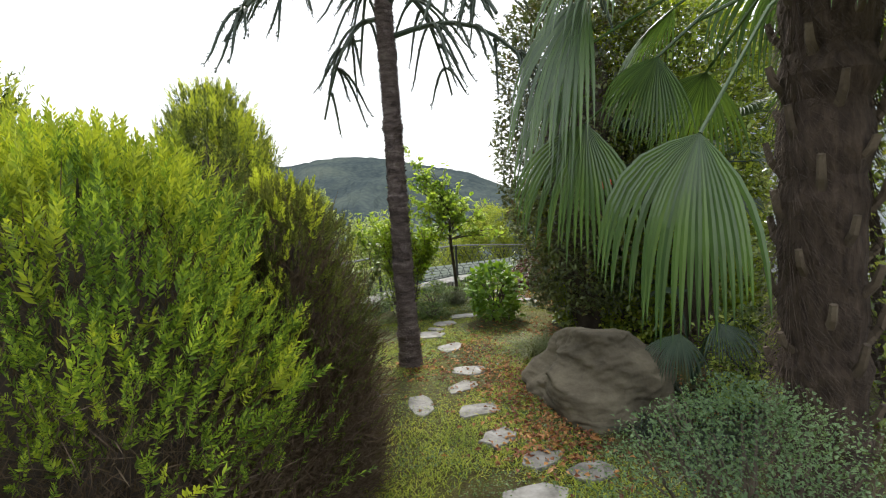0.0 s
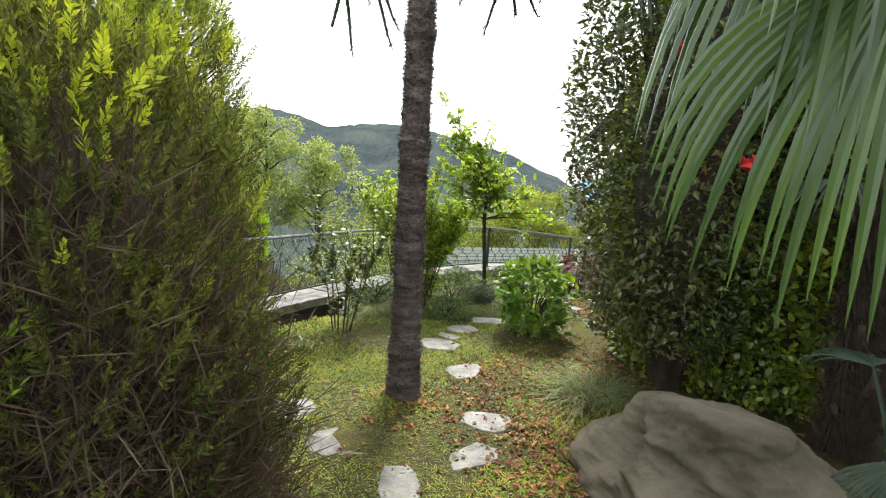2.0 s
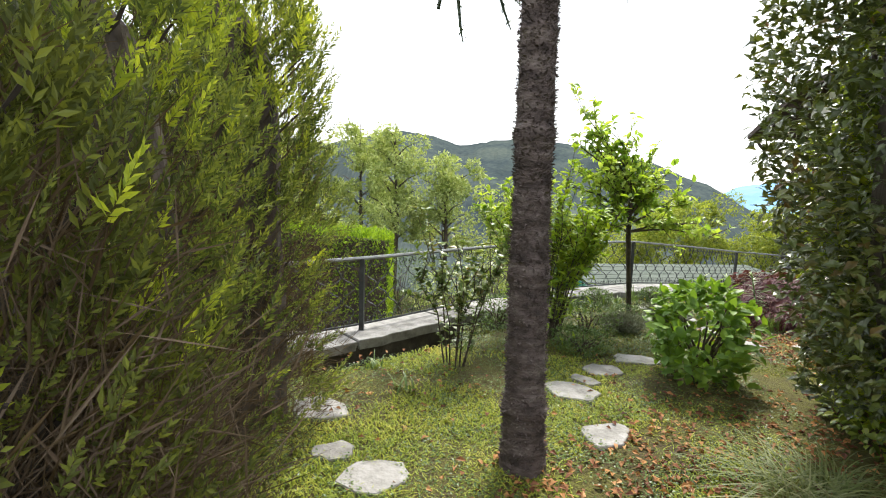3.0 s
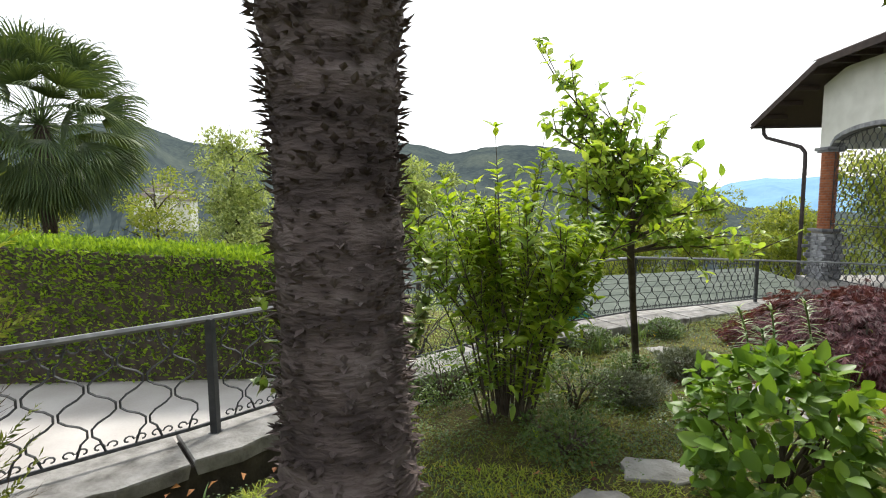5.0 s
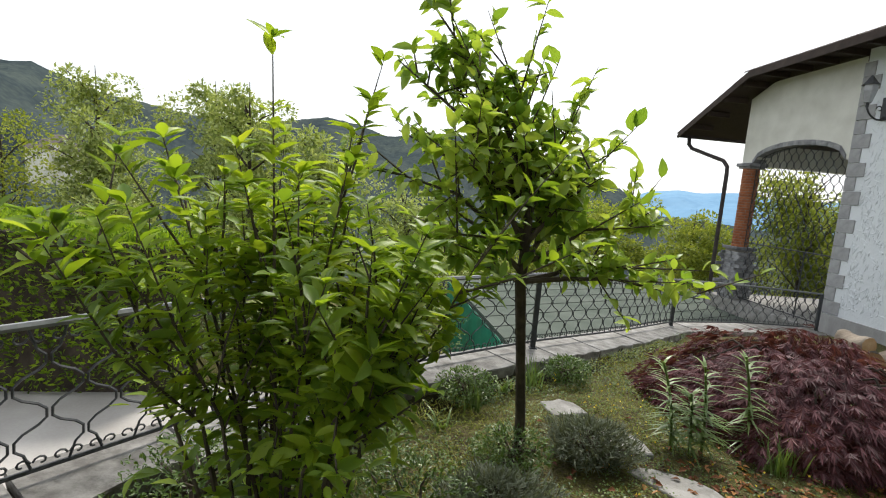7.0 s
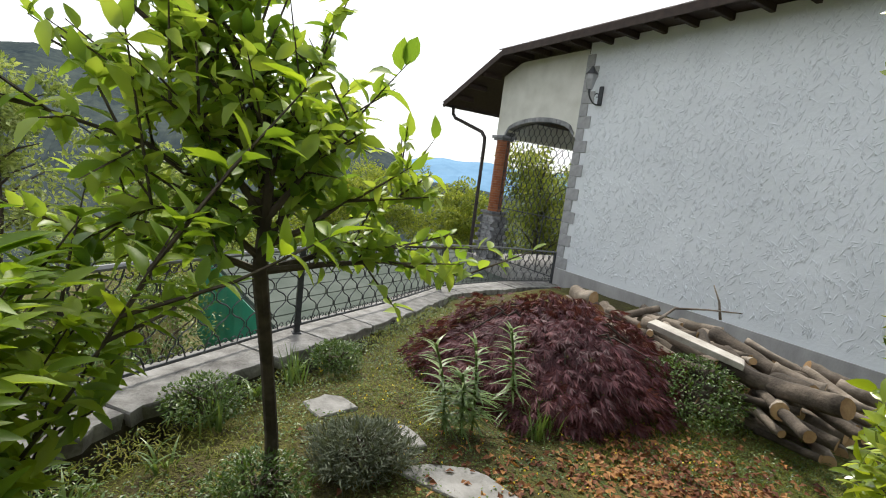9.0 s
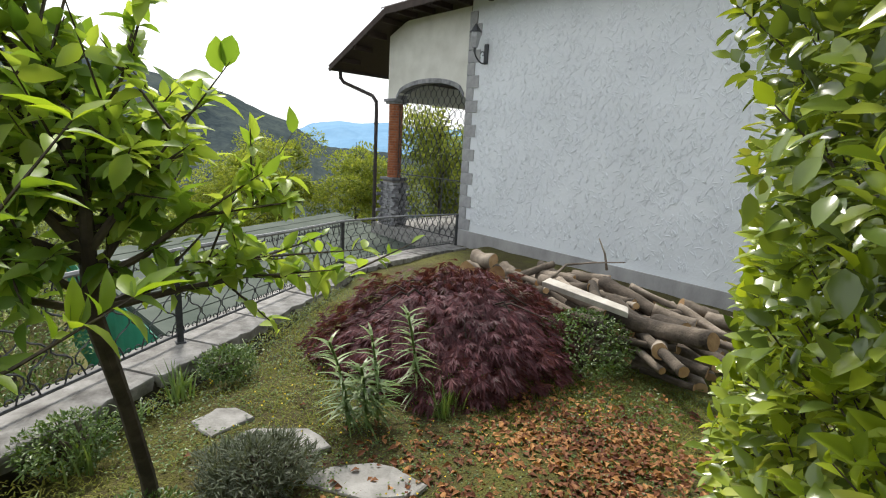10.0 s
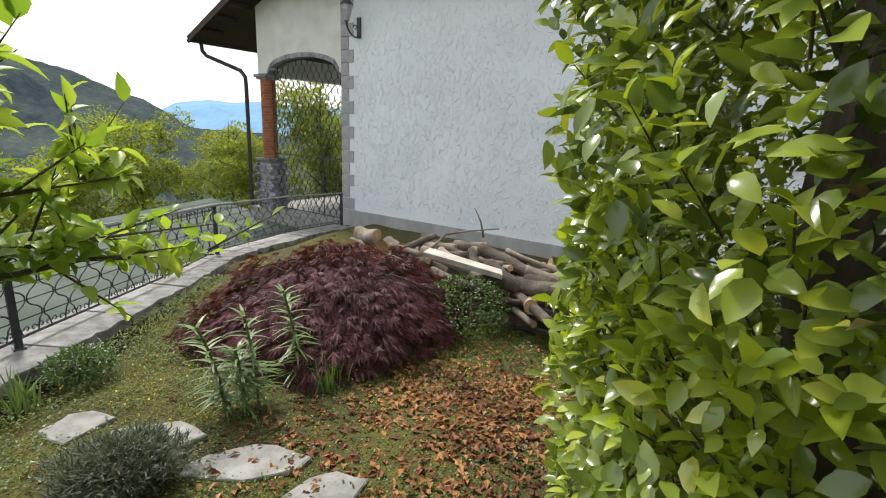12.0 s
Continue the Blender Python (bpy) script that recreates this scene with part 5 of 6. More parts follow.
def make_maple():
    x, y = 4.38, 9.82
    z0 = float(gz(x, y))
    t = thing("japanese_maple", "low weeping purple-red cutleaf maple dome", "maple", (x, y, z0))
    b = Build()
    lines = []
    for i in range(34):
        a = 2 * np.pi * i / 34 + rng.uniform(-0.1, 0.1)
        s = rng.uniform(0.6, 1.05)
        e = np.array((x + 1.0 * s * math.cos(a), y + 0.95 * s * math.sin(a), z0 + rng.uniform(0.1, 0.45)))
        c = np.array((x, y, z0))
        m = c + (e - c) * 0.55
        m[2] = z0 + rng.uniform(0.45, 0.62)
        p = np.array([c, c + (0.02 * math.cos(a), 0.02 * math.sin(a), 0.35), m, e])
        b.tube(p, [0.02, 0.016, 0.009, 0.003], 5)
        lines.append(p)
    tagged(part("branch_frame", b, BARK, t), kind="stuff")
    # leaves of seven narrow fingers, in drooping tiers
    k = 5200
    d = on_ball(k, 0.02)
    sw = 1 + 0.22 * lump(d, 21, 2.2) + 0.14 * lump(d, 22, 5)
    dep = 1 - 0.3 * rng.uniform(0, 1, k) ** 1.6
    pos = np.c_[x + 1.15 * d[:, 0] * sw * dep, y + 1.05 * d[:, 1] * sw * dep, z0 + 0.02 + 0.66 * d[:, 2] * sw * dep]
    outw = unit(np.c_[d[:, 0], d[:, 1], d[:, 2] * 0.3 - 0.55] + rng.normal(0, 0.2, (k, 3)))
    nrm = unit(d + rng.normal(0, 0.3, (k, 3)))
    side = unit(np.cross(outw, nrm))
    P, Wy, F, LL = [], [], [], []
    for i in range(7):
        s = (i - 3) / 3
        P.append(pos)
        Wy.append(outw * (1.1 - 0.55 * abs(s)) + side * s * 1.1 + rng.normal(0, 0.08, (k, 3)))
        F.append(nrm)
        LL.append(rng.uniform(0.075, 0.115, k) * (1 - 0.35 * abs(s)))
    P, Wy, F, LL = (np.concatenate(q) for q in (P, Wy, F, LL))
    part("crown", scales("crown", P, Wy - np.array([0, 0, 0.12]), F, LL, LL * 0.16), MAPLE, t)


make_maple()


def lily(x, y, h, lean):
    z0 = float(gz(x, y))
    t = thing("lily", "upright lily stem with narrow pale green leaves", "lily", (x, y, z0), "lilies by the maple")
    b = Build()
    s = np.linspace(0, 1, 6)
    p = np.c_[x + lean * s * s, y + 0 * s, z0 + h * s]
    b.tube(p, 0.008, 6)
    part("stem", b, LILY, t)
    k = 70
    u = rng.uniform(0.12, 1, k)
    a = np.arange(k) * 2.4
    pos = np.c_[x + lean * u * u, np.full(k, y), z0 + h * u]
    way = np.c_[np.cos(a), np.sin(a), 0.05 + 0.9 * u ** 3]
    part("leaves", blades("leaves", pos, way, 0.12 + 0.05 * (1 - u), 0.02, 0.5, 3), LILY, t)


for q in ((3.03, 9.12, 0.58, -0.12), (3.22, 9.08, 0.6, -0.06), (3.58, 9.18, 0.68, -0.1), (3.12, 9.05, 0.42, -0.04)):
    lily(*q)


def tuft(name, label, cat, x, y, k, L, W, mat, spread=0.3, lean=0.8, bend=0.8, z=None, group=""):
    z0 = float(gz(x, y)) if z is None else z
    pos = np.c_[rng.normal(x, spread * 0.18, k), rng.normal(y, spread * 0.18, k), np.full(k, z0 - 0.01)]
    a = rng.uniform(0, 2 * np.pi, k)
    r = lean * np.sqrt(rng.uniform(0, 1, k))
    way = np.c_[np.cos(a) * r, np.sin(a) * r, np.ones(k)]
    t = thing(name, label, cat, (x, y, z0), group)
    tagged(part("blade_tuft", blades("blade_tuft", pos, way, L * rng.uniform(0.6, 1.1, k), W, bend, 6), mat, t), kind="stuff")


tuft("sedge_clump", "arching clump of straw-green sedge beside the boulder", "grass clump", 1.95, 5.1, 190, 0.62, 0.007, CLUMP, 0.45, 0.9, 1.0)
tuft("sedge_clump", "arching clump of straw-green sedge beside the boulder", "grass clump", 2.2, 5.3, 120, 0.5, 0.007, CLUMP, 0.4, 0.9, 1.0)
for x, y in ((2.35, 3.3), (2.55, 3.0), (2.2, 2.95), (2.75, 3.35), (2.5, 2.65), (2.05, 2.6), (2.85, 2.9), (2.3, 2.75), (3.05, 3.2), (2.65, 3.7), (2.0, 3.1), (3.2, 3.7)):
    tuft("mondo_grass", "dark strap-leaved mondo grass clump under the palm", "grass clump", x, y, 110, 0.36, 0.009, DARKGRASS, 0.3, 1.0, 1.0, group="mondo grass clumps")
for x, y in ((3.6, 8.92), (3.72, 8.98), (2.25, 9.9), (1.75, 9.4)):
    tuft("iris", "fresh green iris blades in the turf", "iris", x, y, 22, 0.3, 0.014, LILY, 0.2, 0.25, 0.25, group="irises")
for x, y in ((1.5, 9.1), (2.0, 9.75), (2.3, 10.05), (1.2, 8.9), (-0.25, 6.15), (-0.6, 6.55), (0.15, 7.2), (2.75, 10.35)):
    tuft("spring_bulb", "green bulb leaves by the stone wall", "bulb", x, y, 16, 0.2, 0.016, LILY, 0.2, 0.5, 0.6, group="spring bulbs")

bush("lavender", "grey-green lavender cushion with dark spikes", "lavender", 2.42, 8.86, 0.27, 0.24, 0.2, 4200, LAVENDER, 0.065, 0.008, 31.0, 0.02, 0.6, 0.1, 1.2, 20, swell=0.42)
bush("lavender", "grey-green lavender cushion with dark spikes", "lavender", 1.75, 8.25, 0.27, 0.22, 0.18, 3400, LAVENDER, 0.065, 0.008, 32.0, 0.02, 0.6, 0.1, 1.2, 20, swell=0.42)
bush("box_shrub", "small dense green shrub before the log pile", "shrub", 5.3, 9.1, 0.46, 0.42, 0.5, 3200, BOX, 0.035, 0.02, 33.0, 0.05, 0.4)
for i, (x, y, r, h) in enumerate(((1.35, 8.05, 0.35, 0.34), (0.95, 8.6, 0.4, 0.3), (1.9, 8.7, 0.22, 0.2), (1.2, 7.4, 0.3, 0.22), (0.4, 8.1, 0.3, 0.35), (1.7, 9.55, 0.22, 0.22), (2.6, 10.1, 0.2, 0.2))):
    bush("ground_cover", "low tangled green perennial by the shrubs", "perennial", x, y, r, r, h, 1500, BOX, 0.035, 0.014, 40.0 + i, 0.02, 0.6, 0.2, 0.5, 10)
tb = bush("cotoneaster", "sprawling grey-green small-leaved cotoneaster", "cotoneaster", 1.32, 1.5, 0.56, 0.5, 0.98, 17000, GREY_LEAF, 0.017, 0.010, 51.0, 0.02, 0.7, 0.2, 0.5, 40, swell=0.35)


# ---- palms ----
def fan(b_rows, hub, way, face, R, fingers=25, sag=0.55, open_=2.0):
    """One fan leaf: folded fingers from a hub, joined near it, their ends hanging."""
    way, face = unit(np.array(way, float)), np.array(face, float)
    side = unit(np.cross(way, face))
    nrm = np.cross(side, way)
    step = open_ / (fingers - 1)
    for i in range(fingers):
        s = (i / (fingers - 1) - 0.5) * open_
        d = way * math.cos(s) + side * math.sin(s)
        L = R * (1 - 0.12 * abs(s)) * rng.uniform(0.9, 1.05)
        hang = sag * rng.uniform(0.85, 1.2)
        pts, n = [], 7
        c = hub.copy()
        for j in range(n + 1):
            u = j / n
            go = unit(d * (1 - 0.8 * u) + np.array([0, 0, -1.0]) * hang * 1.9 * u ** 1.6)
            wv = unit(np.cross(go, nrm)) * 0.5
            w = L * step * 1.1 * min(u + 0.03, 0.36) * (1 if u < 0.5 else 1 - ((u - 0.5) / 0.5) ** 1.8) + 0.0008
            ridge = np.cross(wv, go)
            pts += [c - wv * w - ridge * w * 0.5, c, c + wv * w - ridge * w * 0.5]
            c = c + go * L / n
        b_rows.append(np.array(pts))


def fan_mesh(rows):
    n = rows[0].shape[0] // 3
    v = np.concatenate(rows)
    q = np.array([[3 * i, 3 * i + 1, 3 * i + 4, 3 * i + 3] for i in range(n - 1)] + [[3 * i + 1, 3 * i + 2, 3 * i + 5, 3 * i + 4] for i in range(n - 1)])
    f = (np.arange(len(rows))[:, None, None] * 3 * n + q[None]).reshape(-1, 4)
    return fast_mesh("fan", v, f)


def fan_palm(label, x, y, z0, h, r, leaves_, mat, stubs=60, trunk=True, top_scale=1.15):
    t = thing("fan_palm", label, "palm", (x, y, z0))
    if trunk:
        b = Build()
        zs = np.linspace(0, h, 26)
        pts = np.c_[x + 0.02 * np.sin(zs * 3), y + 0 * zs, z0 - 0.05 + zs]
        b.tube(pts, r * (1 + 0.07 * np.sin(zs * 31) + 0.05 * np.sin(zs * 17)) * np.interp(zs, [0, h * 0.5, h], [1, 1.0, top_scale]), 22)
        tr = part("trunk", b, FIBRE, t, "shaggy dark fibrous palm trunk")
        k = 5200
        a, z = rng.uniform(0, 2 * np.pi, k), rng.uniform(0, h, k)
        pos = np.c_[x + r * 1.02 * np.cos(a), y + r * 1.02 * np.sin(a), z0 + z]
        way = np.c_[np.cos(a + 1.2) * 0.5 + 0.25 * np.cos(a), np.sin(a + 1.2) * 0.5 + 0.25 * np.sin(a), rng.uniform(-1, 0.4, k)]
        ob = part("fibre_mat", blades("fibre_mat", pos, way, rng.uniform(0.06, 0.16, k), 0.004, 0.3, 3), FIBRE, tr)
        tagged(ob, kind="stuff")
        sm = Build()
        sm.tube([(0, 0, 0), (0.05, 0, 0.06), (0.075, 0, 0.15)], [0.026, 0.021, 0.017], 6)
        sm = sm.mesh("leaf_stub")
        for i in range(stubs):
            z = h * (i + 0.5) / stubs
            a = i * 2.4
            ob = part("leaf_stub", sm, STUB, tr)
            ob.matrix_basis = Matrix.Translation((x + r * 0.93 * math.cos(a), y + r * 0.93 * math.sin(a), z0 + z)) @ Matrix.Rotation(a, 4, "Z") @ Matrix.Diagonal((1, 1, rng.uniform(0.6, 1.3), 1))
    for hub, way, face, R, sag, root in leaves_:
        rows = []
        fan(rows, np.array(hub, float), way, face, R, 25, sag)
        lf = part("leaf", fan_mesh(rows), mat, t)
        b = Build()
        hub, root = np.array(hub, float), np.array(root, float)
        mid = (hub + root) / 2 + (0, 0, 0.12)
        b.tube([root, mid, hub], [0.014, 0.010, 0.008], 5)
        part("stalk", b, mat, lf)


PX, PY = 2.37, 2.15
top = (PX, PY, 2.8)
fan_palm("shaggy fan palm with drooping ribbed leaves over the path", PX, PY, -0.02, 3.0, 0.185, [
    ((1.46, 1.9, 1.93), (-0.3, 0.12, -0.8), (-0.5, -0.7, 0.5), 0.9, 2.2, top),
    ((1.55, 2.95, 2.62), (-0.5, 0.45, -0.5), (-0.5, -0.4, 0.7), 1.1, 1.3, top),
    ((1.35, 2.6, 2.75), (-0.45, 0.2, -0.5), (-0.6, -0.4, 0.7), 1.0, 1.4, top),
    ((1.42, 2.78, 2.12), (-0.2, 0.15, -0.9), (-0.5, -0.7, 0.3), 0.85, 0.9, top),
    ((1.71, 2.52, 2.42), (-0.2, 0.2, -0.7), (-0.3, -0.8, 0.5), 0.5, 0.6, top),
    ((1.5, 2.3, 2.95), (-0.7, 0.3, -0.2), (-0.3, -0.3, 1), 0.8, 0.8, top),
    ((1.95, 2.7, 2.75), (-0.2, 0.8, -0.4), (-0.2, -0.5, 0.9), 0.8, 0.8, top),
    ((2.2, 2.75, 2.4), (0.0, 0.6, -0.7), (-0.1, -0.7, 0.5), 0.7, 0.6, top),
    ((2.9, 2.4, 2.9), (0.7, 0.5, -0.2), (0, 0, 1), 0.8, 0.8, top),
    ((2.8, 1.6, 2.9), (0.6, -0.6, -0.2), (0, 0, 1), 0.8, 0.8, top),
    ((1.9, 1.6, 3.0), (-0.5, -0.5, 0.1), (0, 0, 1), 0.8, 0.8, top),
    ((2.85, 2.7, 2.3), (0.5, 0.5, -0.7), (0.3, -0.5, 0.6), 0.7, 0.6, top),
    ((3.0, 2.1, 2.4), (0.9, 0.1, -0.6), (0.4, 0, 0.8), 0.7, 0.6, top),
    ((2.62, 1.85, 2.75), (0.3, -0.5, -0.5), (0.3, -0.5, 0.8), 0.85, 1.5, top),
    ((2.25, 1.75, 2.85), (-0.2, -0.6, -0.3), (-0.2, -0.5, 0.8), 0.8, 1.4, top),
    ((2.75, 2.45, 2.7), (0.5, 0.3, -0.5), (0.5, -0.3, 0.8), 0.85, 1.5, top),
    ((2.6, 2.6, 2.95), (0.3, 0.6, -0.2), (0.2, -0.5, 0.9), 0.85, 1.4, top)], PALM)
fan_palm("young fan palm without a trunk, its shade put into the leaf colour", 2.75, 3.6, -0.05, 0.3, 0.1, [
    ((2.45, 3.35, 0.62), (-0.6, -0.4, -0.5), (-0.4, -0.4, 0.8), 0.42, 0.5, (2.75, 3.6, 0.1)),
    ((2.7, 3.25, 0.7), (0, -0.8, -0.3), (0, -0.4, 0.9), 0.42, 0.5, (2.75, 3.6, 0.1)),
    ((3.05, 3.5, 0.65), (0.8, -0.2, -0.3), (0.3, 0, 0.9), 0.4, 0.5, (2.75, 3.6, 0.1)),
    ((2.85, 3.9, 0.8), (0.2, 0.8, 0.2), (0, 0, 1), 0.42, 0.5, (2.75, 3.6, 0.1))], PALM_SHADED, trunk=False)
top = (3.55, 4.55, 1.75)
fan_palm("fan palm with stiff narrow leaves by the house, shade put into their colour", 3.55, 4.55, -0.1, 1.8, 0.13, [
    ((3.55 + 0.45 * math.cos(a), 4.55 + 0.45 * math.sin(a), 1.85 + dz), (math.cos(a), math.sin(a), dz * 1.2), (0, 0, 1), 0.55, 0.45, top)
    for a, dz in ((0.2, 0.2), (1.3, 0.1), (2.4, 0.15), (3.3, -0.1), (4.0, 0.25), (4.6, -0.2), (5.4, 0.1), (2.9, 0.5), (3.7, 0.55), (5.0, 0.5), (1.8, 0.6))], PALM_SHADED, 26)


def far_palm(x, y, z0, h, R):
    tp = (x, y, z0 + h)
    ls = []
    for i in range(110):
        a, e = i * 2.4, 1.35 - 2.6 * (i / 109) ** 0.9 + rng.uniform(-0.12, 0.12)
        d = np.array([math.cos(a) * math.cos(e), math.sin(a) * math.cos(e), math.sin(e)])
        ls.append((tuple(np.array(tp) + d * R * 0.75), tuple(d), tuple(np.array([-d[0] * math.sin(e), -d[1] * math.sin(e), math.cos(e) + 0.05]) + rng.normal(0, 0.55, 3)), R * 0.7, 0.3, tp))
    fan_palm("tall fan palm beyond the clipped hedge", x, y, z0, h, 0.16, ls, FARPALM, 20)


far_palm(-11.3, 16.4, -2.5, 6.1, 2.0)


# ---- monkey puzzle ----
def make_puzzle():
    x, y = 0.612, 5.26
    t = thing("monkey_puzzle", "monkey puzzle tree with ringed bare trunk and drooping branches", "tree", (x, y, 0))
    b = Build()
    zs = np.linspace(-0.05, 8.0, 560)
    r = np.interp(zs, [-0.05, 0.1, 0.5, 2, 4, 8], [0.135, 0.118, 0.101, 0.093, 0.084, 0.055])
    r = r * (1 + 0.012 * np.sin(zs * 150 + 2 * np.sin(zs * 9)) + 0.016 * np.sin(zs * 61) + 0.02 * np.sin(zs * 23)) + 0.014 * np.exp(-((zs % 0.72 - 0.36) / 0.05) ** 2)
    cx = np.interp(zs, [0, 1, 2, 3.2, 8], [0, -0.02, -0.03, -0.04, -0.15])
    b.tube(np.c_[x + cx, y + 0 * zs, zs], r, 26)
    tr = part("trunk", b, PUZZLEBARK, t)
    k = 11000
    z, a = rng.uniform(0.05, 4.5, k), rng.uniform(0, 2 * np.pi, k)
    rr = np.interp(z, zs, r)
    c = np.interp(z, zs, cx)
    pos = np.c_[x + c + rr * 0.97 * np.cos(a), y + rr * 0.97 * np.sin(a), z]
    ob = part("old_leaf", leaves("old_leaf", pos, np.c_[np.cos(a), np.sin(a), rng.uniform(-0.6, 1.0, k)], np.c_[0 * a, 0 * a, 1 + 0 * a], rng.uniform(0.008, 0.03, k), 0.013, 0.3, -0.2), PUZZLEBARK, tr)
    tagged(ob, kind="stuff")
    for i in range(30):
        a = i * 2.4 + rng.uniform(-0.3, 0.3)
        z = 3.45 + 0.15 * i + rng.uniform(-0.1, 0.1)
        R = rng.uniform(1.3, 2.2)
        d = np.array([math.cos(a), math.sin(a), 0])
        s = np.linspace(0, 1, 9)
        p = np.c_[x + d[0] * R * s, y + d[1] * R * s, z - 0.25 * s + 0.25 * np.sin(s * 3) - 0.55 * s ** 3]
        b = Build()
        b.tube(p, np.linspace(0.03, 0.014, 9), 6)
        ropes = [p]
        for j in range(13):
            u = rng.uniform(0.3, 1)
            q = p[int(u * 8)]
            sd = np.array([-d[1], d[0], 0]) * rng.choice([-1, 1])
            l = rng.uniform(0.45, 0.95)
            w = np.linspace(0, 1, 7)
            rope = q + np.outer(w, (sd * rng.uniform(0.2, 0.7) + d * rng.uniform(0, 0.6)) * l) + np.outer(w ** 2, (0, 0, -0.85 * l)) + np.outer(np.maximum(0, w - 0.75) ** 2, (0, 0, 2.2 * l))
            ropes.append(rope)
        br = part("branch", b, PUZZLE, t)
        for rope in ropes[1:]:
            b = Build()
            b.tube(rope, [0.017, 0.017, 0.016, 0.015, 0.014, 0.011, 0.004], 5)
            part("branchlet", b, PUZZLE, br)
        k = 900
        pos, way = along(ropes, k, 0.05)
        rad = unit(np.cross(way, rng.normal(0, 1, (k, 3))))
        tagged(part("scale_leaves", leaves("scale_leaves", pos + rad * 0.012, rad + way * 0.8, way, 0.032, 0.014, 0.2, -0.2), PUZZLE, br), kind="stuff")


make_puzzle()


# ---- log pile against the house ----
def log_mesh(name, L, r, seed):
    n, m = 9, 11
    v = []
    for i in range(n):
        for j in range(m):
            a = 2 * math.pi * j / m
            w = 1 + 0.18 * noise.noise(Vector((math.cos(a) * 1.5, math.sin(a) * 1.5, i * 0.5 + seed))) + 0.08 * noise.noise(Vector((math.cos(a) * 5, math.sin(a) * 5, i + seed)))
            v.append((L * (i / (n - 1) - 0.5), r * w * math.cos(a) + 0.25 * r * math.sin(i * 0.5 + seed), r * w * math.sin(a) + 0.2 * r * math.sin(i * 0.4 + seed * 2)))
    f = [(i * m + j, i * m + (j + 1) % m, (i + 1) * m + (j + 1) % m, (i + 1) * m + j) for i in range(n - 1) for j in range(m)]
    ends = [tuple(range(m))[::-1], tuple((n - 1) * m + j for j in range(m))]
    b = Build()
    b.add(v, f + ends)
    me = b.mesh(name)
    me.materials.append(LOG)
    me.materials.append(LOGEND)
    for p in me.polygons[-2:]:
        p.material_index = 1
    for p in me.polygons[:-2]:
        p.use_smooth = True
    return me


def make_logs():
    a, e = np.array([6.15, 10.6]), np.array([5.85, 8.35])
    d = unit(e - a)
    nrm = np.array([d[1], -d[0]])
    for layer in range(4):
        for row in range(6 - (layer > 2)):
            for i in range(6):
                u = (i + 0.5 * ((layer + row) % 2) + rng.uniform(-0.3, 0.3)) / 6
                L, r = rng.uniform(0.3, 0.85), rng.uniform(0.028, 0.078)
                c = a + (e - a) * u + nrm * (0.24 * row + 0.06 * layer - 0.98)
                z = float(gz(*c)) + 0.07 + layer * 0.125 + rng.uniform(-0.03, 0.03)
                ob = new("log", log_mesh("log", L, r, rng.uniform(0, 40)))
                turn = rng.normal(0, 22) if rng.uniform() < 0.85 else rng.uniform(40, 90)
                ob.matrix_world = pose(c[0], c[1], z, rng.uniform(0, 360), rng.uniform(-14, 14), math.degrees(math.atan2(d[1], d[0])) + turn)
                tagged(ob, "weathered grey-brown firewood log in the pile", "log", "log pile")
    # short sawn rounds at the house corner
    for x, y, z, r, L, tz in ((5.72, 11.25, 0.14, 0.16, 0.3, -60), (6.0, 11.1, 0.13, 0.14, 0.3, -85), (6.25, 10.9, 0.14, 0.15, 0.32, -50), (5.9, 11.3, 0.34, 0.13, 0.3, -70), (6.15, 11.15, 0.33, 0.12, 0.28, -40), (5.55, 11.0, 0.11, 0.1, 0.26, -75), (6.4, 11.1, 0.32, 0.11, 0.3, -20), (6.05, 11.25, 0.5, 0.1, 0.34, 10), (6.3, 11.3, 0.13, 0.14, 0.3, -60)):
        ob = new("log_round", log_mesh("log_round", L, r, rng.uniform(0, 40)))
        ob.matrix_world = pose(x, y, float(gz(x, y)) + z, 0, 0, tz - 90)
        tagged(ob, "short sawn log round with pale orange cut face", "log", "sawn rounds")
    b = Build()
    b.prism([(-0.42, -0.05), (0.44, -0.035), (0.40, 0.05), (-0.41, 0.06)], -0.025, 0.03, 0.05)
    ob = solid("plank", b, PALEWOOD, "bleached broken plank lying on the logs", "plank")
    ob.matrix_world = pose(5.52, 9.3, 0.36, 14, 6, -80)
    for p in ([(5.5, 9.7, 0.42), (5.8, 9.75, 0.53), (6.05, 9.6, 0.56), (6.3, 9.4, 0.58)], [(6.3, 9.6, 0.45), (6.29, 9.64, 0.62), (6.24, 9.7, 0.78)]):
        b = Build()
        b.tube(p, np.linspace(0.015, 0.006, len(p)), 7)
        solid("dead_branch", b, LOG, "thin dead branch on the log pile", "branch", group="dead branches", smooth=True)


make_logs()


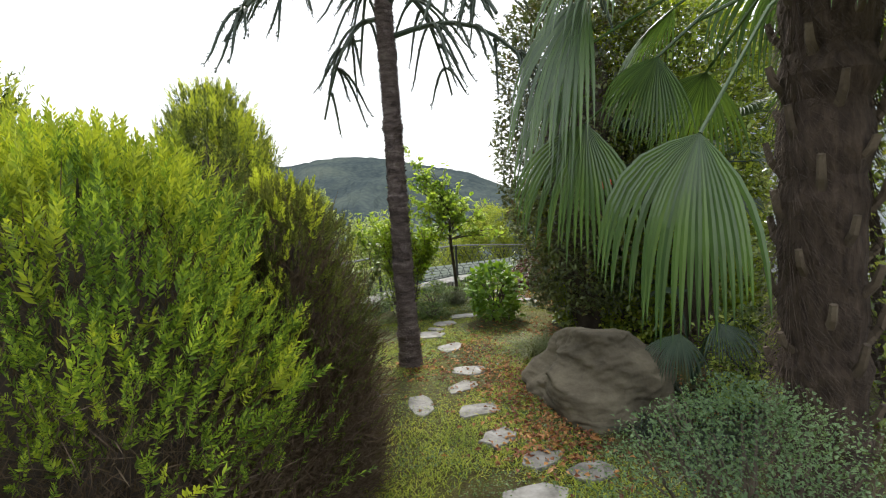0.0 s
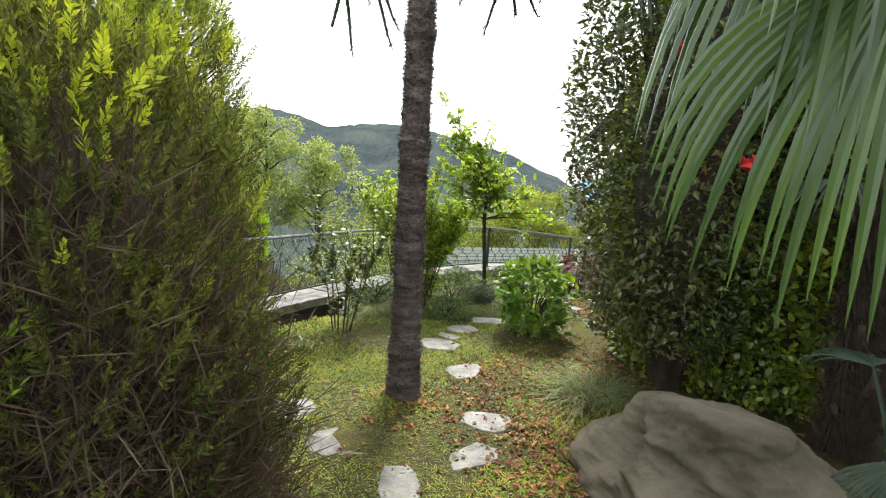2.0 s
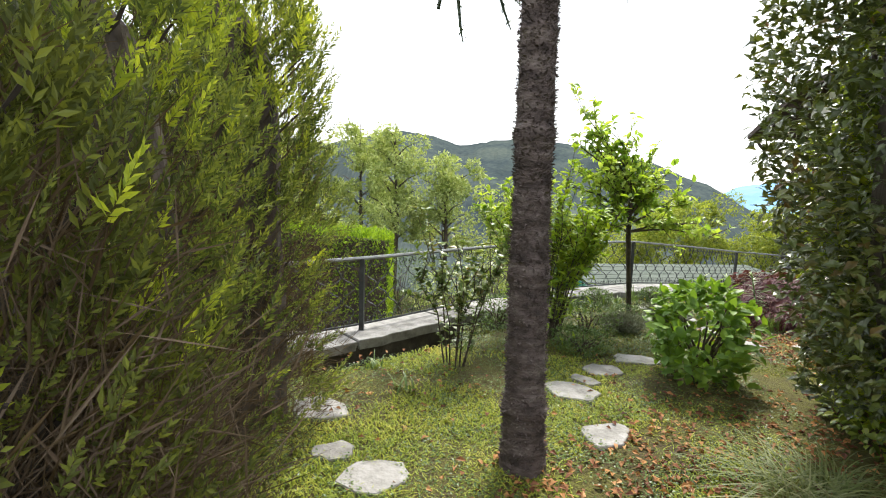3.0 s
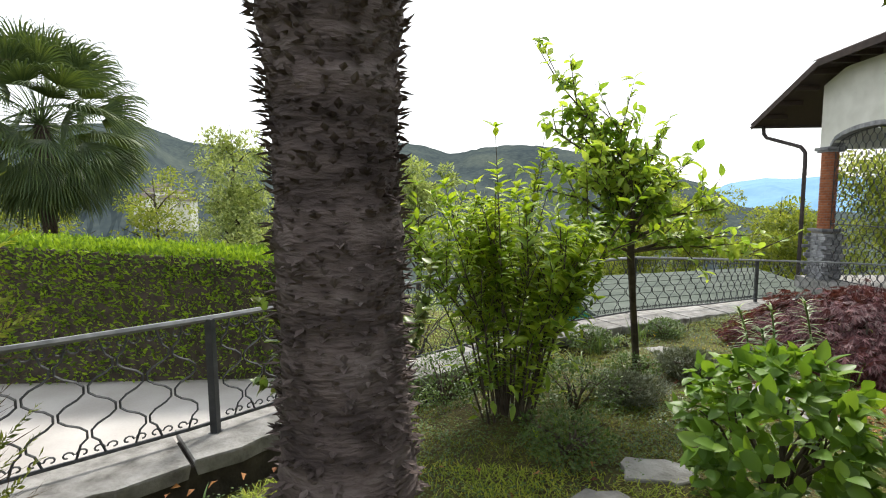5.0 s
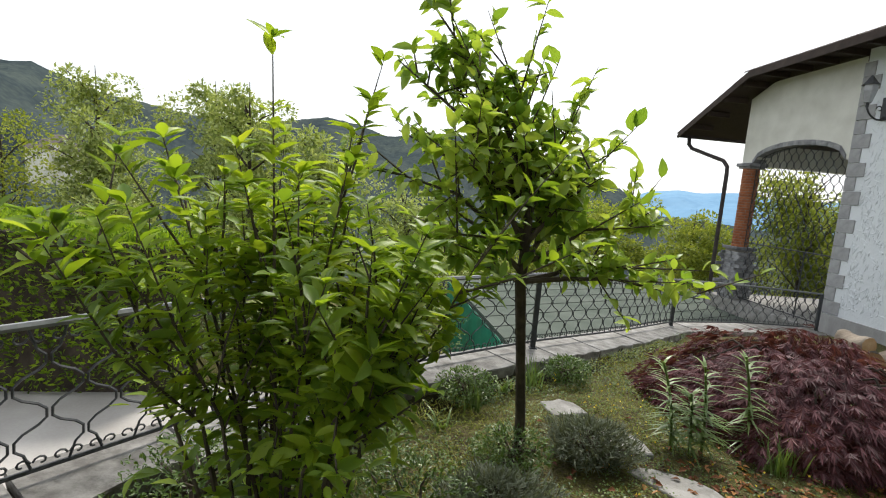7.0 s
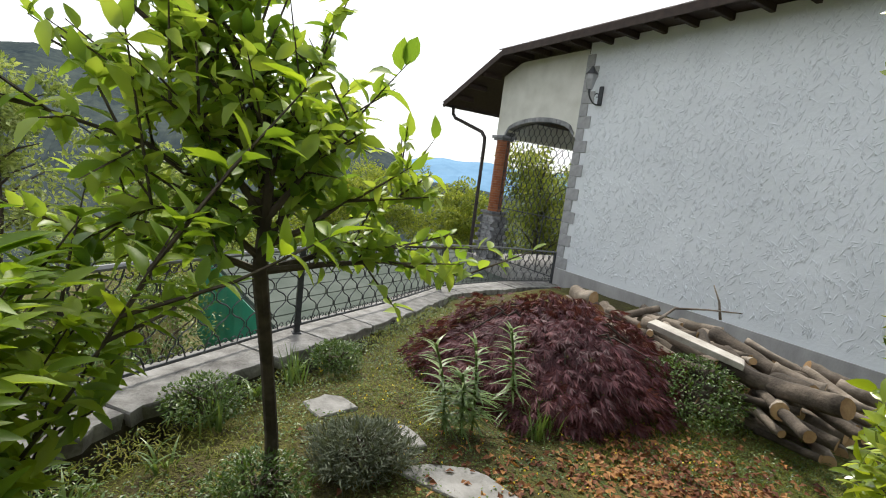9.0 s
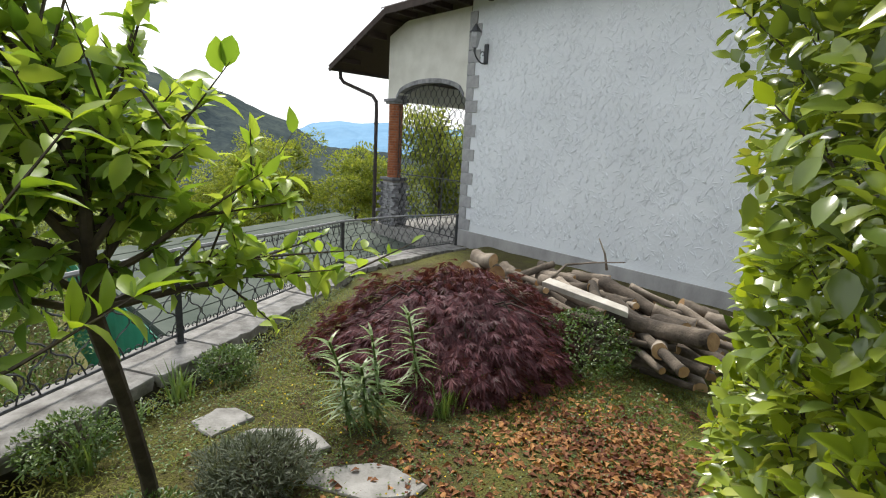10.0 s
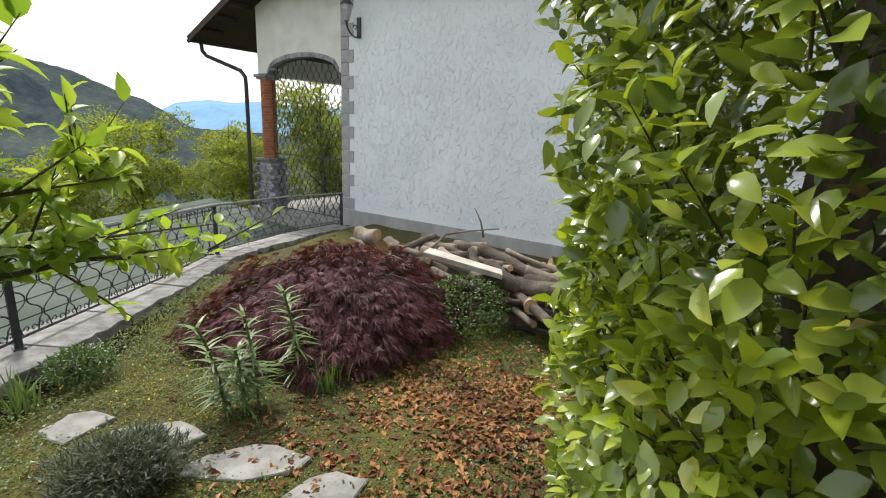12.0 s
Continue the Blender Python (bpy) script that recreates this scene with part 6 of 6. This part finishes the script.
# ---- trees and scrub beyond the railing ----
def wild_tree(x, y, z0, h, r, k, mat, label, seed, L=0.12, airy=0.5, twig=0):
    t = thing("tree", label, "tree", (x, y, z0), "trees on the slope")
    b = Build()
    b.tube([(x, y, z0 - 0.3), (x + 0.1, y, z0 + h * 0.4), (x, y + 0.1, z0 + h * 0.75), (x, y, z0 + h * 0.95)], [0.05 + 0.01 * h, 0.035 + 0.006 * h, 0.03, 0.01], 7)
    tips = []
    for i in range(16):
        a, s = i * 2.4, 0.35 + 0.6 * i / 16
        st = np.array((x, y, z0 + h * s * 0.9))
        e = st + np.array((math.cos(a), math.sin(a), 0.7)) * r * (1.05 - 0.6 * s) * rng.uniform(0.7, 1.1)
        b.tube([st, (st + e) / 2 + (0, 0, 0.1), e], [0.03, 0.02, 0.008], 5)
        tips.append(np.array([st, (st + e) / 2, e]))
    part("trunk", b, BARK, t)
    n = 46
    cen, _ = along(tips, n, 0.3)
    cen = cen + rng.normal(0, r * 0.14, cen.shape)
    i = rng.integers(0, n, k)
    d = on_ball(k)
    rad = rng.uniform(0.14, 0.34, n)[i] * r
    pos = cen[i] + d * (rad * rng.uniform(airy, 1, k))[:, None] * (1, 1, 0.8)
    part("crown", scales("crown", pos, d + rng.normal(0, 0.7, (k, 3)) + (0, 0, -0.2), rng.normal(0, 0.6, (k, 3)) + (0, 0, 1), L * rng.uniform(0.6, 1.3, k), L * 0.5), mat, t)


TREES = [(14.6, 23.5, -5, 8.8, 2.8, 15000, WOODS, 0.15), (7.0, 27, -8, 9.0, 3.2, 15000, WOODS, 0.16), (9.6, 29, -8, 9.9, 3.0, 15000, WOODS, 0.16), (4.5, 28, -8, 8.2, 3.0, 11000, WOODS, 0.16), (13.0, 28, -8, 10.0, 3.0, 14000, WOODS, 0.16), (16.5, 24, -6, 8.6, 3.0, 8000, WOODS, 0.16), (1.0, 27, -8, 8.0, 3.0, 7000, WOODS, 0.16),
         (-7.8, 19.5, -3, 7.3, 1.7, 8000, PALEWOODS, 0.13), (-5.2, 20.7, -3.5, 7.9, 1.7, 9000, PALEWOODS, 0.13), (-3.2, 18, -2, 5.9, 1.4, 8000, PALEWOODS, 0.12), (-1.6, 18, -2, 4.6, 1.4, 7000, PALEWOODS, 0.12), (0.6, 18.5, -2.5, 4.0, 1.6, 4000, PALEWOODS, 0.12), (-4.4, 15.0, -1.6, 2.6, 1.0, 2500, PALEWOODS, 0.1), (-9.8, 23, -4, 6.5, 2.2, 4000, PALEWOODS, 0.15), (-12.5, 22, -4, 6.8, 2.4, 4000, WOODS, 0.15), (-16, 20, -4, 7.2, 2.6, 4000, WOODS, 0.15), (2.6, 22, -5, 5.6, 1.8, 4000, PALEWOODS, 0.13), (19, 20, -4, 7.5, 2.6, 4000, WOODS, 0.16), (-20, 12, -3, 7, 3, 3000, WOODS, 0.2)]
for i, (x, y, z, h, r, k, mat, L) in enumerate(TREES):
    wild_tree(x, y, z, h, r, k, mat, "fresh green tree on the slope below" if mat is WOODS else "pale olive-green tree beyond the drive", 60 + i, L)


for i, (x, y, r, h) in enumerate(((0.6, 12.4, 0.8, 1.0), (-0.8, 13.6, 0.9, 1.3), (1.2, 13.9, 0.8, 1.3), (0.2, 15.2, 1.2, 1.7), (-2.2, 14.6, 0.9, 1.6), (1.0, 16.8, 1.3, 1.8))):
    bush("scrub", "rough green scrub on the bank below the railing", "shrub", x, y, r, r, h, 2600, PALEWOODS if i % 2 else BOX, 0.07, 0.03, 80.0 + i, 0.02, 0.6, z0=-1.6, stems=8, swell=0.35)


def make_village():
    for i, (az, d, z) in enumerate(((-37.5, 300, 2), (-36.6, 310, 5), (-35.4, 300, 1), (-34.7, 320, 4), (-36.0, 330, 8), (-33.8, 300, 0))):
        a = radians(az)
        x, y = d * math.sin(a), d * math.cos(a)
        h = thing("village_house", "small pale house with a red-brown roof on the far hillside", "house", (x, y, z - 14), "village houses")
        b = Build()
        b.box(x - 4, y - 3, z - 14, x + 4, y + 3, z + 2)
        part("wall", b, CREAM, h)
        b = Build()
        b.add([(x - 4.6, y - 3.6, z + 2), (x + 4.6, y - 3.6, z + 2), (x + 4.6, y + 3.6, z + 2), (x - 4.6, y + 3.6, z + 2), (x - 4.6, y, z + 4.2), (x + 4.6, y, z + 4.2)], [(0, 1, 5, 4), (2, 3, 4, 5), (1, 2, 5), (3, 0, 4), (3, 2, 1, 0)])
        part("roof", b, ROOFTILE, h)
        for wx in (-2.4, 0, 2.4):
            b = Build()
            b.box(x + wx - 0.5, y - 3.06, z - 1.4, x + wx + 0.5, y - 2.98, z + 0.4)
            part("window", b, IRON, h)


make_village()

# ---- turf, fallen leaves, small flowers ----
def in_garden(k, x0, x1, y0, y1, edge=0.32):
    p = np.c_[rng.uniform(x0, x1, k), rng.uniform(y0, y1, k)]
    p = p[outside(p[:, 0], p[:, 1]) < -edge]
    keep = np.ones(len(p), bool)
    for x, y, rx, ry, _ in STONES:
        keep &= (p[:, 0] - x) ** 2 + (p[:, 1] - y) ** 2 > (0.85 * min(rx, ry)) ** 2
    keep &= np.hypot((p[:, 0] - 2.1) / 0.55, (p[:, 1] - 3.9) / 0.7) > 1
    return p[keep]


def patchy(p, seed, scale, lo):
    v = np.array([noise.noise(Vector((q[0] * scale, q[1] * scale, seed))) for q in p])
    return p[v + rng.uniform(-0.25, 0.25, len(p)) > lo]


def turf(name, p, L, W, mat, label, cat):
    k = len(p)
    a = rng.uniform(0, 2 * np.pi, k)
    way = np.c_[np.cos(a) * 0.6, np.sin(a) * 0.6, np.ones(k)]
    solid(name, blades(name, np.c_[p, gz(p[:, 0], p[:, 1]) - 0.004], way, L * rng.uniform(0.5, 1.3, k), W, 0.6, 2), mat, label, cat, "stuff")


turf("turf", patchy(in_garden(95000, -1.2, 2.2, 1.6, 7.2, 0.6), 2.0, 1.3, -0.2), 0.055, 0.0065, GRASS, "short mossy turf with bright green blades", "grass")
turf("turf", patchy(in_garden(80000, 0.0, 6.0, 7.2, 12.0), 4.0, 1.1, -0.2), 0.042, 0.0065, MOSSGRASS, "short mossy turf with bright green blades", "grass")


def clover(name, p, size):
    k = len(p)
    a = rng.uniform(0, 2 * np.pi, k)
    pos = np.c_[p, gz(p[:, 0], p[:, 1]) + rng.uniform(0.004, 0.035, k)]
    solid(name, scales(name, pos, np.c_[np.cos(a), np.sin(a), rng.uniform(-0.1, 0.5, k)], rng.normal(0, 0.3, (k, 3)) + (0, 0, 1), size * rng.uniform(0.6, 1.4, k), size * 0.8), BOX, "small round weed leaves among the turf", "weeds", "stuff")


clover("low_weeds", patchy(in_garden(60000, -1.3, 2.6, 1.6, 8.5, 0.55), 9.0, 1.8, -0.05), 0.017)
clover("low_weeds", patchy(in_garden(60000, 0.0, 6.2, 7.5, 12.5), 11.0, 1.6, -0.1), 0.017)


def litter(name, p, size, label):
    k = len(p)
    a = rng.uniform(0, 2 * np.pi, k)
    pos = np.c_[p, gz(p[:, 0], p[:, 1]) + rng.uniform(0.006, 0.03, k)]
    solid(name, leaves(name, pos, np.c_[np.cos(a), np.sin(a), rng.uniform(-0.25, 0.35, k)], rng.normal(0, 0.35, (k, 3)) + (0, 0, 1), size * rng.uniform(0.6, 1.2, k), size * 0.55, 0.3, 0.2), LITTER, label, "fallen leaves", "stuff")


def blob(k, x, y, sx, sy):
    p = np.c_[rng.normal(x, sx, k), rng.normal(y, sy, k)]
    keep = np.hypot((p[:, 0] - 2.1) / 0.56, (p[:, 1] - 3.9) / 0.7) > 1
    return p[keep & (outside(p[:, 0], p[:, 1]) < -0.3)]


litter("fallen_leaves", np.r_[blob(1800, 4.0, 8.05, 0.42, 0.45), blob(500, 3.4, 8.3, 0.5, 0.35), blob(400, 4.6, 8.3, 0.4, 0.3)], 0.06, "brown and yellow fallen camellia leaves in a drift")
litter("fallen_leaves", np.r_[blob(900, 1.42, 4.1, 0.2, 0.7), blob(350, 1.55, 5.4, 0.35, 0.6), blob(350, 1.35, 3.2, 0.25, 0.2), blob(500, 2.3, 6.0, 0.4, 0.5), blob(120, 0.9, 5.0, 0.6, 0.9), blob(250, 2.9, 4.2, 0.6, 0.9), blob(110, -0.3, 6.3, 0.6, 0.5), blob(200, 0.7, 5.0, 0.25, 0.25), blob(500, 2.5, 3.0, 0.5, 0.5)], 0.055, "brown and yellow fallen leaves beside the boulder")
p = in_garden(260, 2.4, 5.0, 8.2, 10.2)
k = len(p)
solid("buttercups", leaves("buttercups", np.c_[p, gz(p[:, 0], p[:, 1]) + 0.04], on_ball(k, 0.2), rng.normal(0, 1, (k, 3)), 0.014, 0.014), YELLOW, "tiny yellow flowers in the turf", "flowers", "stuff")
